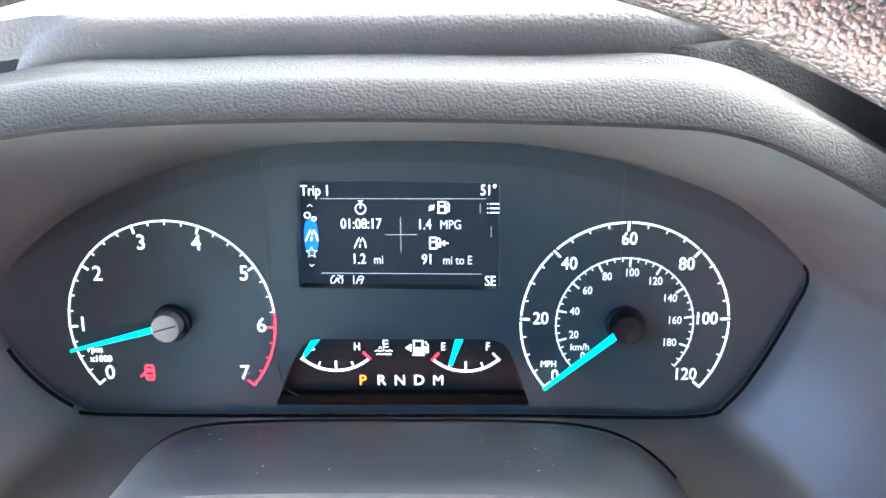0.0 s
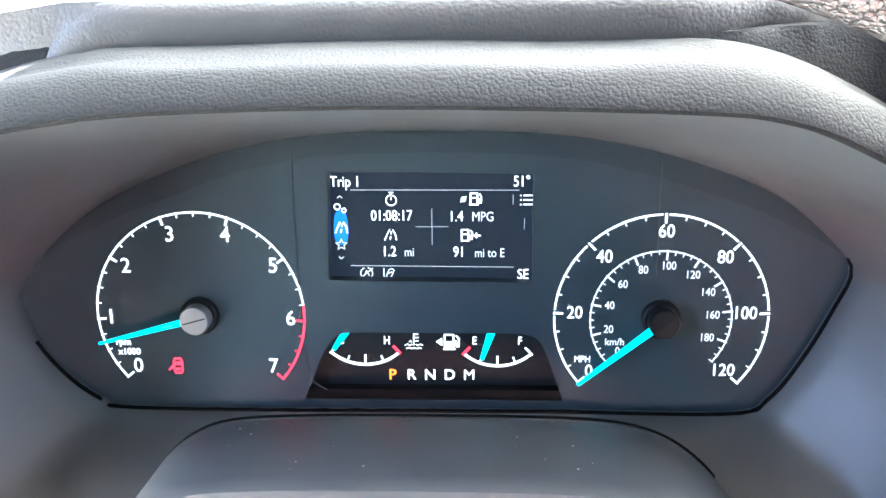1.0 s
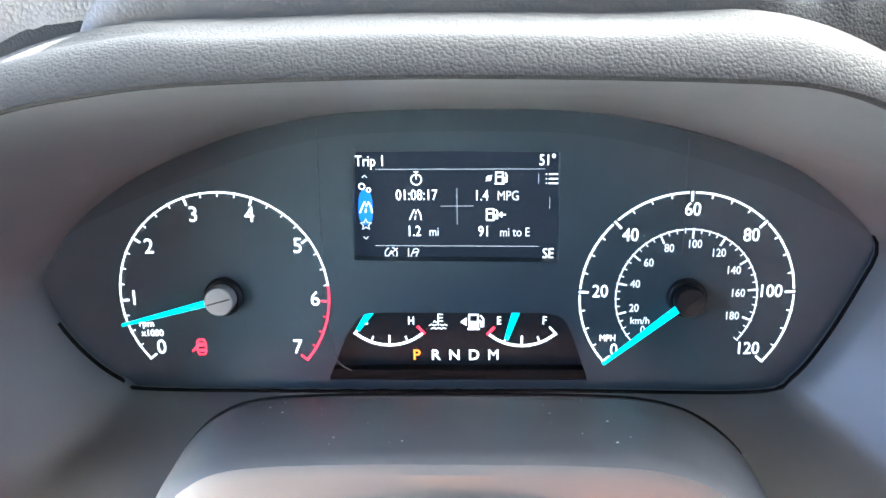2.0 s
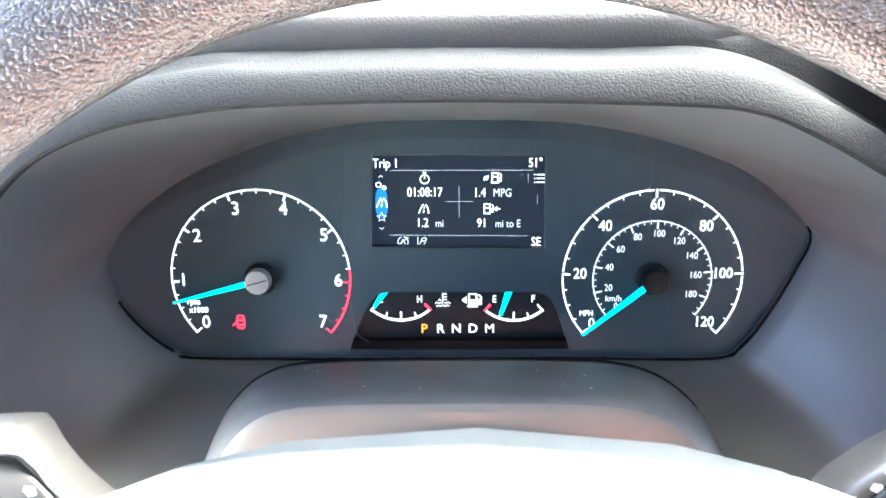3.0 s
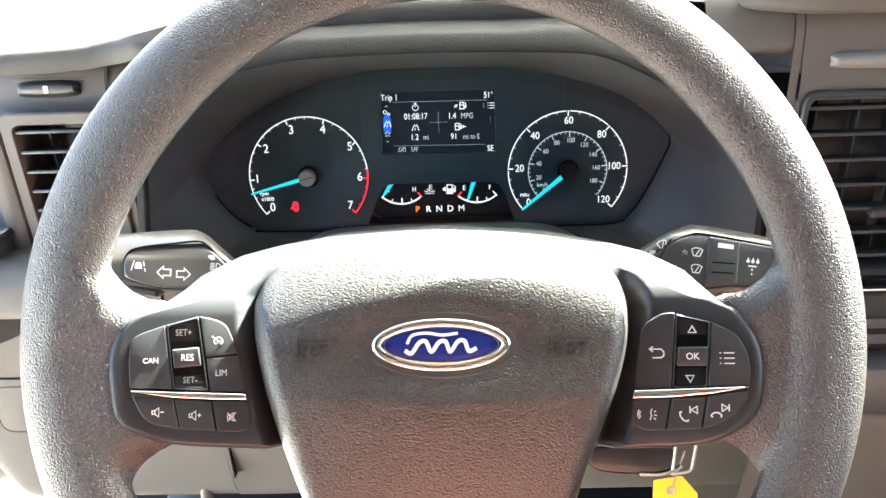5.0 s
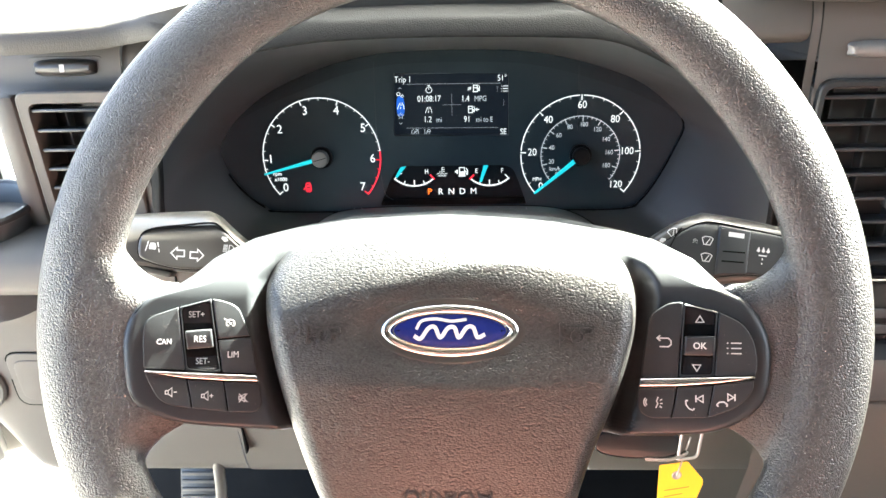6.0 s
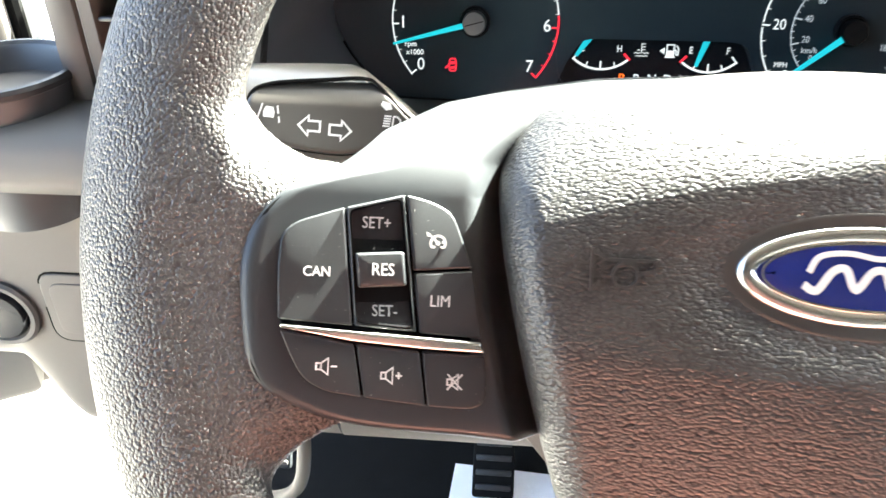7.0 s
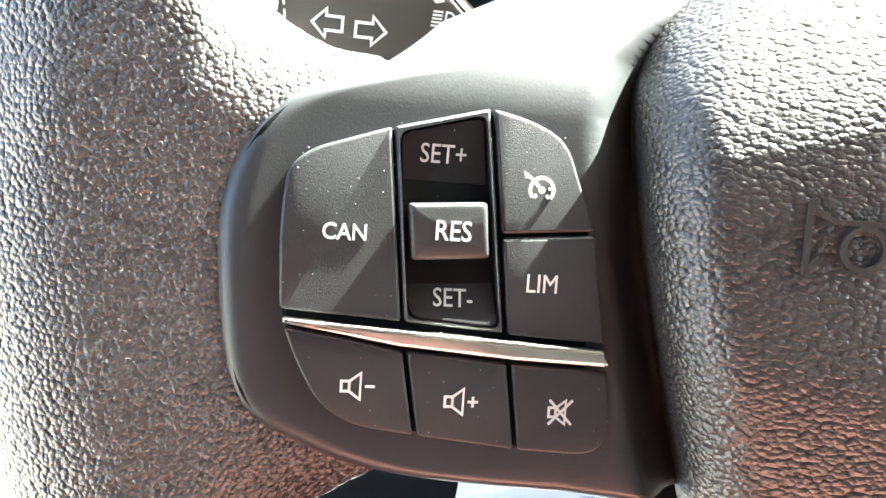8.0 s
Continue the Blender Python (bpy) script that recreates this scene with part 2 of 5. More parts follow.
def dome(outline, height, rings=22, centre=(0, 0), bm=None):
    """A star-shaped sheet: height(x, y, s) with s from 0 in the middle to 1 at the outline."""
    bm = bm or bmesh.new()
    pts = [Vector(p) for p in outline]
    if area2(pts) < 0:
        pts.reverse()
    cx, cy = centre
    mid = bm.verts.new((cx * MM, cy * MM, height(cx, cy, 0) * MM))
    prev = None
    for k in range(1, rings + 1):
        s = 1 - (1 - k / rings) ** 1.4
        row = []
        for p in pts:
            x, y = cx + (p.x - cx) * s, cy + (p.y - cy) * s
            row.append(bm.verts.new((x * MM, y * MM, height(x, y, s) * MM)))
        c = len(row)
        for i in range(c):
            if prev:
                bm.faces.new((prev[i], row[i], row[(i + 1) % c], prev[(i + 1) % c]))
            else:
                bm.faces.new((mid, row[i], row[(i + 1) % c]))
        prev = row
    return bm


def loft(rings, closed=True, bm=None, cap=False):
    """Faces between rows of points (metres)."""
    bm = bm or bmesh.new()
    rows = [[bm.verts.new(p) for p in r] for r in rings]
    c = len(rows[0])
    for a, b in zip(rows, rows[1:]):
        for i in range(c if closed else c - 1):
            j = (i + 1) % c
            bm.faces.new((a[i], a[j], b[j], b[i]))
    if cap:
        f = [bm.faces.new(rows[0][::-1]), bm.faces.new(rows[-1])]
        bmesh.ops.triangulate(bm, faces=f)
    return bm


def strip(pts, w, h0, h1, closed=False, bm=None):
    """A raised stroke of width w along a flat line, in millimetres."""
    bm = bm or bmesh.new()
    pts = [Vector(p[:2]) for p in pts]
    c = len(pts)
    left, right = [], []
    for i in range(c):
        a = pts[i - 1] if (i or closed) else pts[i]
        b = pts[(i + 1) % c] if (i < c - 1 or closed) else pts[i]
        e1, e2 = pts[i] - a, b - pts[i]
        d1 = e1.normalized() if e1.length > 1e-9 else e2.normalized()
        d2 = e2.normalized() if e2.length > 1e-9 else d1
        n1, n2 = Vector((-d1.y, d1.x)), Vector((-d2.y, d2.x))
        nn = n1 + n2
        nn = nn.normalized() if nn.length > 1e-3 else n1
        k = min(1.6, 1 / max(0.3, nn.dot(n1)))
        left.append(pts[i] + nn * w / 2 * k)
        right.append(pts[i] - nn * w / 2 * k)
    v = [[bm.verts.new((p.x * MM, p.y * MM, h * MM)) for p in side] for side, h in ((left, h0), (left, h1), (right, h1), (right, h0))]
    for i in range(c if closed else c - 1):
        j = (i + 1) % c
        for k in range(3):
            bm.faces.new((v[k][i], v[k][j], v[k + 1][j], v[k + 1][i]))
    if not closed:
        for i in (0, c - 1):
            bm.faces.new((v[0][i], v[1][i], v[2][i], v[3][i]))
    return bm


def arc(cx, cy, r, a0, a1, n=24):
    """Points of an arc; angles in degrees clockwise from straight up."""
    return [(cx + r * math.sin(radians(a0 + (a1 - a0) * i / n)), cy + r * math.cos(radians(a0 + (a1 - a0) * i / n))) for i in range(n + 1)]


def patch(pts, h0, h1, bm=None):
    """A small flat shape with a little thickness."""
    return pillow(pts, [(0, h0), (0, h1)], bm=bm)


def slab(x0, x1, y0, y1, z0, z1, r=2.0, bm=None, seg=2):
    """A box with rounded edges, in millimetres."""
    bm = bm or bmesh.new()
    made = bmesh.ops.create_cube(bm, size=1)["verts"]
    for v in made:
        v.co = Vector(((x0 + x1) / 2 + v.co.x * (x1 - x0), (y0 + y1) / 2 + v.co.y * (y1 - y0), (z0 + z1) / 2 + v.co.z * (z1 - z0))) * MM
    if r:
        edges = list({e for v in made for e in v.link_edges})
        bmesh.ops.bevel(bm, geom=edges, offset=r * MM, segments=seg, profile=0.5, affect="EDGES")
    return bm


def lathe(profile, n=40, bm=None, at=(0, 0)):
    """A turned solid about the face's normal: rows of (radius, height)."""
    bm = bm or bmesh.new()
    rows = []
    for r, h in profile:
        rows.append([bm.verts.new(((at[0] + r * math.cos(2 * math.pi * i / n)) * MM, (at[1] + r * math.sin(2 * math.pi * i / n)) * MM, h * MM)) for i in range(n)])
    for a, b in zip(rows, rows[1:]):
        for i in range(n):
            bm.faces.new((a[i], a[(i + 1) % n], b[(i + 1) % n], b[i]))
    bm.faces.new(rows[-1])
    bm.faces.new(rows[0][::-1])
    return bm


def tube(path, r, n=10, bm=None):
    """A round bar along points in millimetres."""
    bm = bm or bmesh.new()
    path = [Vector(p) * MM for p in path]
    rings = []
    for i, p in enumerate(path):
        d = (path[min(i + 1, len(path) - 1)] - path[max(i - 1, 0)]).normalized()
        a = d.orthogonal().normalized() if not rings else (last - d * last.dot(d)).normalized()
        last = a
        b = d.cross(a)
        rr = (r[i] if isinstance(r, (list, tuple)) else r) * MM
        rings.append([p + (a * math.cos(2 * math.pi * k / n) + b * math.sin(2 * math.pi * k / n)) * rr for k in range(n)])
    return loft(rings, True, bm, True)


def lettering(text, cap, x, y, h, mat, parent, squeeze=1.0, align="CENTER", turn=0.0, name="lettering", label="", thick=0.12, base=None, bold=0.0):
    """Raised letters with capitals cap millimetres high, centred at (x, y) on a face."""
    cu = bpy.data.curves.new(name, "FONT")
    cu.body, cu.size, cu.align_x, cu.align_y = text, cap / 0.70 * MM, align, "CENTER"
    cu.extrude, cu.offset, cu.resolution_u = thick * MM / 2, bold * MM, 3
    tmp = bpy.data.objects.new(name, cu)
    me = bpy.data.meshes.new_from_object(tmp)
    bpy.data.objects.remove(tmp)
    bpy.data.curves.remove(cu)
    me.name = name
    me.materials.clear()
    me.materials.append(mat)
    ob = new(name, me)
    ob.parent = parent
    ob.matrix_basis = pose(x * MM, y * MM, h * MM, 0, 0, turn) @ Matrix.Diagonal((squeeze, 1, 1, 1))
    if label:
        ob["label"] = label
    return ob


def icon(strokes, x, y, h, mat, parent, w=0.5, scale=1.0, name="icon", fills=(), turn=0.0, thick=0.1):
    """A printed symbol: rows of points (a leading True closes a row), and filled shapes."""
    bm = bmesh.new()
    for s in strokes:
        closed = s[0] is True
        strip([(px * scale, py * scale) for px, py in (s[1:] if closed else s)], w, 0, thick, closed, bm)
    for f in fills:
        patch([(px * scale, py * scale) for px, py in f], 0, thick, bm)
    return part(name, bm, mat, parent, m=pose(x * MM, y * MM, h * MM, 0, 0, turn), smooth=False)

# ---------------------------------------------------------------- frames of the main things
CLUSTER = face((0.0, 0.3425, 0.690), 11)
WHEEL = face((-0.0034, 0.0575, 0.7197), 32, 2.5, 2.0)


def on_wheel(x, y, h, dish):
    """A frame on the wheel at (x, y, h) mm, its x axis rising by dish towards the right."""
    xa = Vector((1, 0, dish)).normalized()
    m = Matrix((xa, Vector((0, 1, 0)), xa.cross(Vector((0, 1, 0))))).transposed().to_4x4()
    m.translation = Vector((x, y, h)) * MM
    return m


def clamp01(v):
    return max(0.0, min(1.0, v))


def ease(a, b, v):
    t = clamp01((v - a) / (b - a))
    return t * t * (3 - 2 * t)


def table(rows, v):
    """Straight lines between rows of (place, value)."""
    for (a, p), (b, q) in zip(rows, rows[1:]):
        if v <= b:
            return p + (q - p) * clamp01((v - a) / (b - a))
    return rows[-1][1]


def by_angle(outline, centre, n):
    """The outline at n even angles round the centre."""
    pol = sorted((math.atan2(p[1] - centre[1], p[0] - centre[0]), math.hypot(p[0] - centre[0], p[1] - centre[1])) for p in outline)
    pol = [(pol[-1][0] - 2 * math.pi, pol[-1][1])] + pol + [(pol[0][0] + 2 * math.pi, pol[0][1])]
    out, k = [], 0
    for i in range(n):
        a = -math.pi + 2 * math.pi * (i + 0.5) / n
        while pol[k + 1][0] < a:
            k += 1
        (a0, r0), (a1, r1) = pol[k], pol[k + 1]
        r = r0 + (r1 - r0) * (a - a0) / (a1 - a0)
        out.append((centre[0] + r * math.cos(a), centre[1] + r * math.sin(a)))
    return out


# ---------------------------------------------------------------- dashboard
dash = thing("dashboard", "dark grey moulded van dashboard with a soft grained instrument hood", "dashboard", kind="structure")
FACE_LINE = [(-193, 8), (-197, -3), (-191, -21), (-179, -37), (-165, -48), (-150, -52.5), (-33, -53), (43, -53), (122, -53.5), (138, -46), (151, -27), (163, -2), (168, 12), (162, 23),
             (137, 44), (109, 56.5), (74, 66.5), (39, 72), (-7, 73.5), (-53, 72.7), (-82, 69), (-113, 61), (-151, 45), (-178, 26)]
HOOD_LINE = [(-203, 711), (-199, 735), (-193, 752), (-183, 766), (-162, 784), (-136, 795), (-108, 800.5), (-76, 803.5), (-12, 804.5), (63, 802.5), (90, 799.5), (113, 790.5), (147, 772), (176, 757),
             (189, 744), (197, 722), (202, 690), (200, 650), (180, 612), (130, 590), (-10, 585), (-145, 590), (-190, 612), (-205, 650), (-207, 685)]
N_RING = 220
inner = by_angle(curve_loop(FACE_LINE, 10), (-13, 8), N_RING)
outer = by_angle(curve_loop(HOOD_LINE, 10), (-5, 706), N_RING)


def bowl_ring(t):
    row = []
    for (u, v), (x, z) in zip(inner, outer):
        a = CLUSTER @ Vector((u * MM, v * MM, 0.004))
        b = Vector((x * MM, 0.235, z * MM))
        p = a.lerp(b, t)
        p += (a.lerp(b, 0.5) - Vector((-0.008, 0.29, 0.70))) * 0.02 * math.sin(math.pi * t)
        row.append(p)
    return row


back_ring = [CLUSTER @ Vector((u * MM, v * MM, -0.022)) for u, v in inner]
part("instrument_bowl", loft([back_ring] + [bowl_ring(k / 10) for k in range(11)]), DASH, dash, "matt dark grey instrument surround")

visor_rows = []
for out, y in ((-0.4, 236), (0.0, 233.6), (0.6, 232.2), (1.6, 231.8), (3.0, 232.6), (5.0, 234.6), (7.2, 237.4), (9.2, 240.6), (10.8, 244.2), (11.7, 248), (11.5, 252), (10.8, 256), (10.6, 260), (11.2, 264), (12.0, 268), (12.6, 272), (12.4, 275.5), (11.2, 278), (9.8, 279.4), (15, 282), (24, 284.5), (38, 287)):
    row = []
    for i, (x, z) in enumerate(outer):
        xa, za = outer[i - 2]
        xb, zb = outer[(i + 2) % N_RING]
        nx, nz = (zb - za), -(xb - xa)
        k = math.hypot(nx, nz)
        rise, back = out, y
        if y >= 280:
            wide = ease(70, 105, x) * ease(0.3, 0.5, nz / k)
            reach = 28.2 * max(0, nz / k) ** (1.5 - 1.05 * ease(-40, 90, x))
            need = (816 - z) / max(nz / k, 0.3) - 9.8
            rise = 9.8 + (out - 9.8) / 28.2 * (reach + max(0, need - reach) * wide)
            back = y + 6 * wide * (out - 9.8) / 28.2
        row.append(Vector(((x + nx / k * rise) * MM, back * MM, min(z + nz / k * rise, max(813.5 + 2.5 * ease(40, 120, x), z + nz / k * 9.8)) * MM)))
    visor_rows.append(row)
part("hood", loft(visor_rows), SOFT, dash, "soft grained dark hood over the gauges")

PAD_TOP = [(-0.34, 0.799), (-0.28, 0.801), (-0.25, 0.8025), (-0.225, 0.807), (-0.20, 0.814), (-0.17, 0.821), (-0.12, 0.828), (0.1, 0.829), (0.2, 0.828), (0.35, 0.826), (1.3, 0.815)]
PAD_LINE = [(0.2790, -0.0175), (0.2786, -0.0165), (0.2785, -0.0115), (0.2798, -0.0060), (0.2835, -0.0020), (0.291, -0.0003), (0.305, 0.0), (0.34, 0.003), (0.42, 0.006), (0.60, 0.006), (0.80, -0.004), (0.98, -0.022)]


def pad_front(x):
    return ease(-0.19, -0.24, x) * 0.014 + ease(0.07, 0.11, x) * 0.014 - ease(0.19, 0.23, x) * 0.049


def pad_end(x):
    """The pad's rounded end by the side vent: 1 along the pad, 0 at its tip."""
    return math.sqrt(max(0.0, 1 - clamp01((-0.318 - x) / 0.014) ** 2))


def pad_point(x, y, dz):
    k = pad_end(x)
    z = table(PAD_TOP, x) - (0.03 * ease(-0.11, -0.15, x) * ease(-0.21, -0.18, x) + 0.045 * ease(0.10, 0.17, x) if y < 0.283 else 0) + dz * (1 - 0.8 * ease(0.195, 0.215, x))
    mid = table(PAD_TOP, x) - 0.009
    return Vector((x, y + pad_front(x) * (1 - clamp01((y - 0.284) / 0.3)) + 0.010 * (1 - k), mid + (z - mid) * k))


part("upper_pad", loft([[pad_point(x, y, dz) for x in [-0.332, -0.3315, -0.330, -0.328, -0.325, -0.322, *np.linspace(-0.318, 1.30, 140)]] for y, dz in curve_open([(a, b) for a, b in PAD_LINE], 3)], closed=False),
     PADSKIN, dash, "dark soft upper dash pad")


def extruded(profile, x0, x1, n=2):
    """A profile of (y, z) metres drawn along x."""
    return loft([[Vector((x, y, z)) for y, z in profile] for x in np.linspace(x0, x1, n)], closed=False)


# trim to the left of the gauges: a strip round the side vent, with two upright joints
part("side_panel", extruded(curve_open([(0.352, 0.800), (0.338, 0.786), (0.330, 0.781), (0.322, 0.772), (0.316, 0.757), (0.309, 0.752), (0.303, 0.70), (0.300, 0.640), (0.302, 0.628), (0.340, 0.620)], 4), -0.250, -0.2125), MID, dash, "grey side trim beside the gauges")
for x in (-0.2265, -0.2385):
    part("joint", slab(x * 1000 - 0.6, x * 1000 + 0.6, 296, 330, 630, 752, 0.2), GAP, dash)
part("vent_surround", extruded(curve_open([(0.360, 0.787), (0.338, 0.785), (0.326, 0.7815), (0.319, 0.772), (0.314, 0.757), (0.304, 0.7525), (0.301, 0.7515)], 4), -0.346, -0.2508), MID, dash, "grey panel over the side vent")

# lower dash
LOW = curve_open([(0.345, 0.645), (0.272, 0.644), (0.254, 0.640), (0.248, 0.632), (0.247, 0.622), (0.262, 0.606), (0.286, 0.590), (0.292, 0.565), (0.290, 0.540), (0.289, 0.50), (0.293, 0.42), (0.300, 0.386), (0.322, 0.374), (0.40, 0.378), (0.60, 0.41)], 6)
part("lower_panel", loft([[Vector((x, y, z + 0.064 * ease(-0.400, -0.440, x) * clamp01((0.52 - z) / 0.12))) for y, z in LOW] for x in np.linspace(-0.47, -0.2095, 40)], closed=False), BEIGE, dash, "pale stone grey lower dash panel")
part("knee_panel", extruded(curve_open([(0.300, 0.575), (0.252, 0.572), (0.243, 0.566), (0.252, 0.545), (0.275, 0.50), (0.290, 0.44), (0.300, 0.386), (0.322, 0.374), (0.40, 0.378), (0.60, 0.41)], 6), -0.2085, 0.330), BEIGE, dash, "pale stone grey knee panel")
part("console_side", pillow(rounded([(168, 402), (480, 402), (480, 60), (312, 60)], 8), [(0, -20), (0, 0), (2, 2)]), BEIGE, dash, "pale lower console side", m=pose(0, 0.304, 0, 90))
part("shelf_lip", extruded(curve_open([(0.345, 0.6475), (0.272, 0.6465), (0.2525, 0.6425), (0.2455, 0.633), (0.2445, 0.621), (0.256, 0.608)], 5), -0.472, -0.210), MID, dash, "grey shelf edge")
part("vent_cheek", slab(-345, -326.5, 296, 330, 640, 752, 6), MID, dash, "pale upright trim beside the side vent")
part("seam", slab(-204.5, -203, 287, 296, 415, 520, 0.2), GAP, dash)

# centre stack to the right of the wheel
part("stack_panel", extruded(curve_open([(0.270, 0.836), (0.250, 0.830), (0.240, 0.816), (0.236, 0.795), (0.2335, 0.7815), (0.2325, 0.768)], 5), 0.2142, 0.62), MID, dash, "grey centre stack trim")
part("stack_edge", extruded(curve_open([(0.270, 0.836), (0.250, 0.830), (0.240, 0.816), (0.236, 0.795), (0.232, 0.70), (0.226, 0.60), (0.240, 0.50), (0.300, 0.43)], 5), 0.2080, 0.2132), MID, dash, "grey edge trim of the centre stack")
part("stack_cheek", extruded(curve_open([(0.272, 0.836), (0.252, 0.830), (0.242, 0.816), (0.238, 0.800), (0.250, 0.792)], 5), 0.1550, 0.2078), MID, dash, "grey trim between hood and centre stack")
tray = curve_open([(0.42, 0.866), (0.31, 0.862), (0.250, 0.852), (0.228, 0.838), (0.2215, 0.833), (0.222, 0.8245), (0.227, 0.8215), (0.236, 0.8215), (0.262, 0.824)], 4)
part("upper_tray", loft([[Vector((x, y + back, z - drop * clamp01((z - 0.822) / 0.04))) for y, z in tray] for x, back, drop in ((0.150, 0.060, 0.048), (0.165, 0.036, 0.030), (0.185, 0.016, 0.012), (0.205, 0.004, 0.002), (0.23, 0, 0), (0.62, 0, 0))], closed=False), MID, dash, "grey overhanging tray over the centre stack")
part("vent_side", slab(214.5, 219, 234, 250, 640, 768, 1.2), MID, dash)
part("stack_radio", slab(214.2, 620, 214, 245, 590, 640, 4), GLOSS, dash, "gloss black radio panel")
part("radio_trim", slab(214.2, 620, 212, 216, 641, 643.6, 0.6), CHROME, dash, "thin bright trim line")
part("stack_shelf", slab(214.2, 620, 200, 300, 545, 586, 8), DASH, dash, "dark lower tray")
part("stack_lower", extruded(curve_open([(0.210, 0.545), (0.205, 0.53), (0.220, 0.44), (0.260, 0.30), (0.30, 0.1)], 5), 0.2142, 0.62), MID, dash, "grey lower centre stack")
lettering("MODE", 3.2, 0, 0, 0, PRINT, dash, name="lettering", label="white printed word").matrix_basis = pose(0.262, 0.2136, 0.6255, 90) @ Matrix.Diagonal((0.9, 1, 1, 1))
icon([(True, (-4, -1.6), (4, -1.6), (4, 1.6), (-4, 1.6))], 0, 0, 0, PRINT, dash, 0.6).matrix_basis = pose(0.262, 0.2138, 0.6315, 90)
for z in (602, 615):
    part("radio_button", slab(252, 300, 212.6, 217, z - 4, z + 4, 1.2), DASH, dash)

# steering column shroud
axis = Vector((0, -0.90, 0.42))
COLUMN = [(-152, 560), (-141, 592), (-131, 615), (-121, 632), (-108, 645.5), (-91, 653), (-60, 655.5), (-12, 656), (35, 655.5), (62, 653.5), (81, 647), (97, 634), (109, 617), (122, 592), (134, 560)]
col = curve_open([(-13 + (x + 13) * 1.045, z) for x, z in COLUMN], 5)
shroud = thing("steering_column", "dark grey plastic steering column shroud under the gauges", "column")
rows = []
for d, k in ((0, 0.90), (0.001, 0.965), (0.004, 0.99), (0.010, 1.0), (0.03, 1.0), (0.06, 1.0), (0.085, 0.995), (0.094, 0.985), (0.099, 0.965), (0.101, 0.93)):
    rows.append([Vector((((x + 13) * k * (1 - 1.7 * max(0, d - 0.004)) - 13) * MM, 0.303, ((z - 560) * k + 560) * MM)) + axis * d for x, z in col])
rows.append([Vector((((x + 13) * 0.64 - 13) * MM, 0.303, ((z - 560) * 0.70 + 560) * MM)) + axis * 0.099 for x, z in col])
part("upper_shroud", loft(rows, closed=False), SHROUD, shroud, "grey upper column shroud")
part("shroud_joint", tube([(p[0], 302, p[1] + 0.3) for p in col], 0.6, 8), GAP, shroud, "dark joint behind the shroud")
ARCH = curve_open([(-120, 560), (-112, 590), (-90, 606), (-55, 619), (-13, 623), (30, 619), (64, 606), (86, 590), (94, 560)], 6)
part("collar", loft([[Vector((((x + 13) * k - 13) * MM, 0.303, ((z - 560) * k + 560) * MM)) + axis * d for x, z in ARCH] for d, k in ((0.09, 1.0), (0.118, 0.985), (0.124, 0.96), (0.126, 0.90), (0.126, 0.3))], closed=False), SATIN, shroud, "black column collar")
part("lower_shroud", loft([[Vector((((x + 13) * k - 13) * MM, 0.300, z * MM)) + axis * d for x, z in curve_open([(-148, 566), (-140, 530), (-112, 488), (-72, 432), (-40, 400), (-13, 392), (20, 400), (52, 432), (88, 488), (114, 530), (122, 566)], 5)] for d, k in ((0, 1.0), (0.05, 0.98), (0.10, 0.92), (0.118, 0.84), (0.122, 0.6))], closed=False), BEIGE, shroud, "pale lower column shroud")

part("stalk_housing", slab(-200, -146, 150, 176, 664, 694, 5), BEIGE, shroud, "pale stalk housing")
part("housing_seam", slab(-172, -170.8, 149.4, 160, 668, 692, 0.2), GAP, shroud)

dust_bm = bmesh.new()
rng = random.Random(4)
for i in range(34):
    x, d, s = rng.uniform(-85, 55), rng.uniform(0.006, 0.085), rng.uniform(0.12, 0.3)
    ctr = Vector((x * MM, 0.303, 0.6558)) + axis * d
    bmesh.ops.create_icosphere(dust_bm, subdivisions=1, radius=s * MM, matrix=Matrix.Translation(ctr) @ Matrix.Diagonal((rng.uniform(0.6, 2.2), 1, 0.5, 1)))
tagged(part("dust", dust_bm, PRINT), "pale dust specks on the column shroud", "dust", kind="stuff")

# ---------------------------------------------------------------- instrument cluster
cluster = thing("instrument_cluster", "black instrument cluster with white backlit gauges and cyan needles", "gauge cluster", CLUSTER)


def sheet_with_holes(outline, holes, h, wall_h):
    """A flat plate with openings that have walls down to wall_h."""
    bm = bmesh.new()
    edges = []
    for line in (outline, *holes):
        vs = [bm.verts.new((p[0] * MM, p[1] * MM, h * MM)) for p in line]
        edges += [bm.edges.new((vs[i - 1], vs[i])) for i in range(len(vs))]
    bmesh.ops.triangle_fill(bm, use_beauty=True, edges=edges, normal=(0, 0, 1))
    for line in holes:
        loft([[Vector((p[0], p[1], z)) * MM for p in line] for z in (h, wall_h)], True, bm)
    bmesh.ops.remove_doubles(bm, verts=bm.verts[:], dist=1e-6)
    return bm


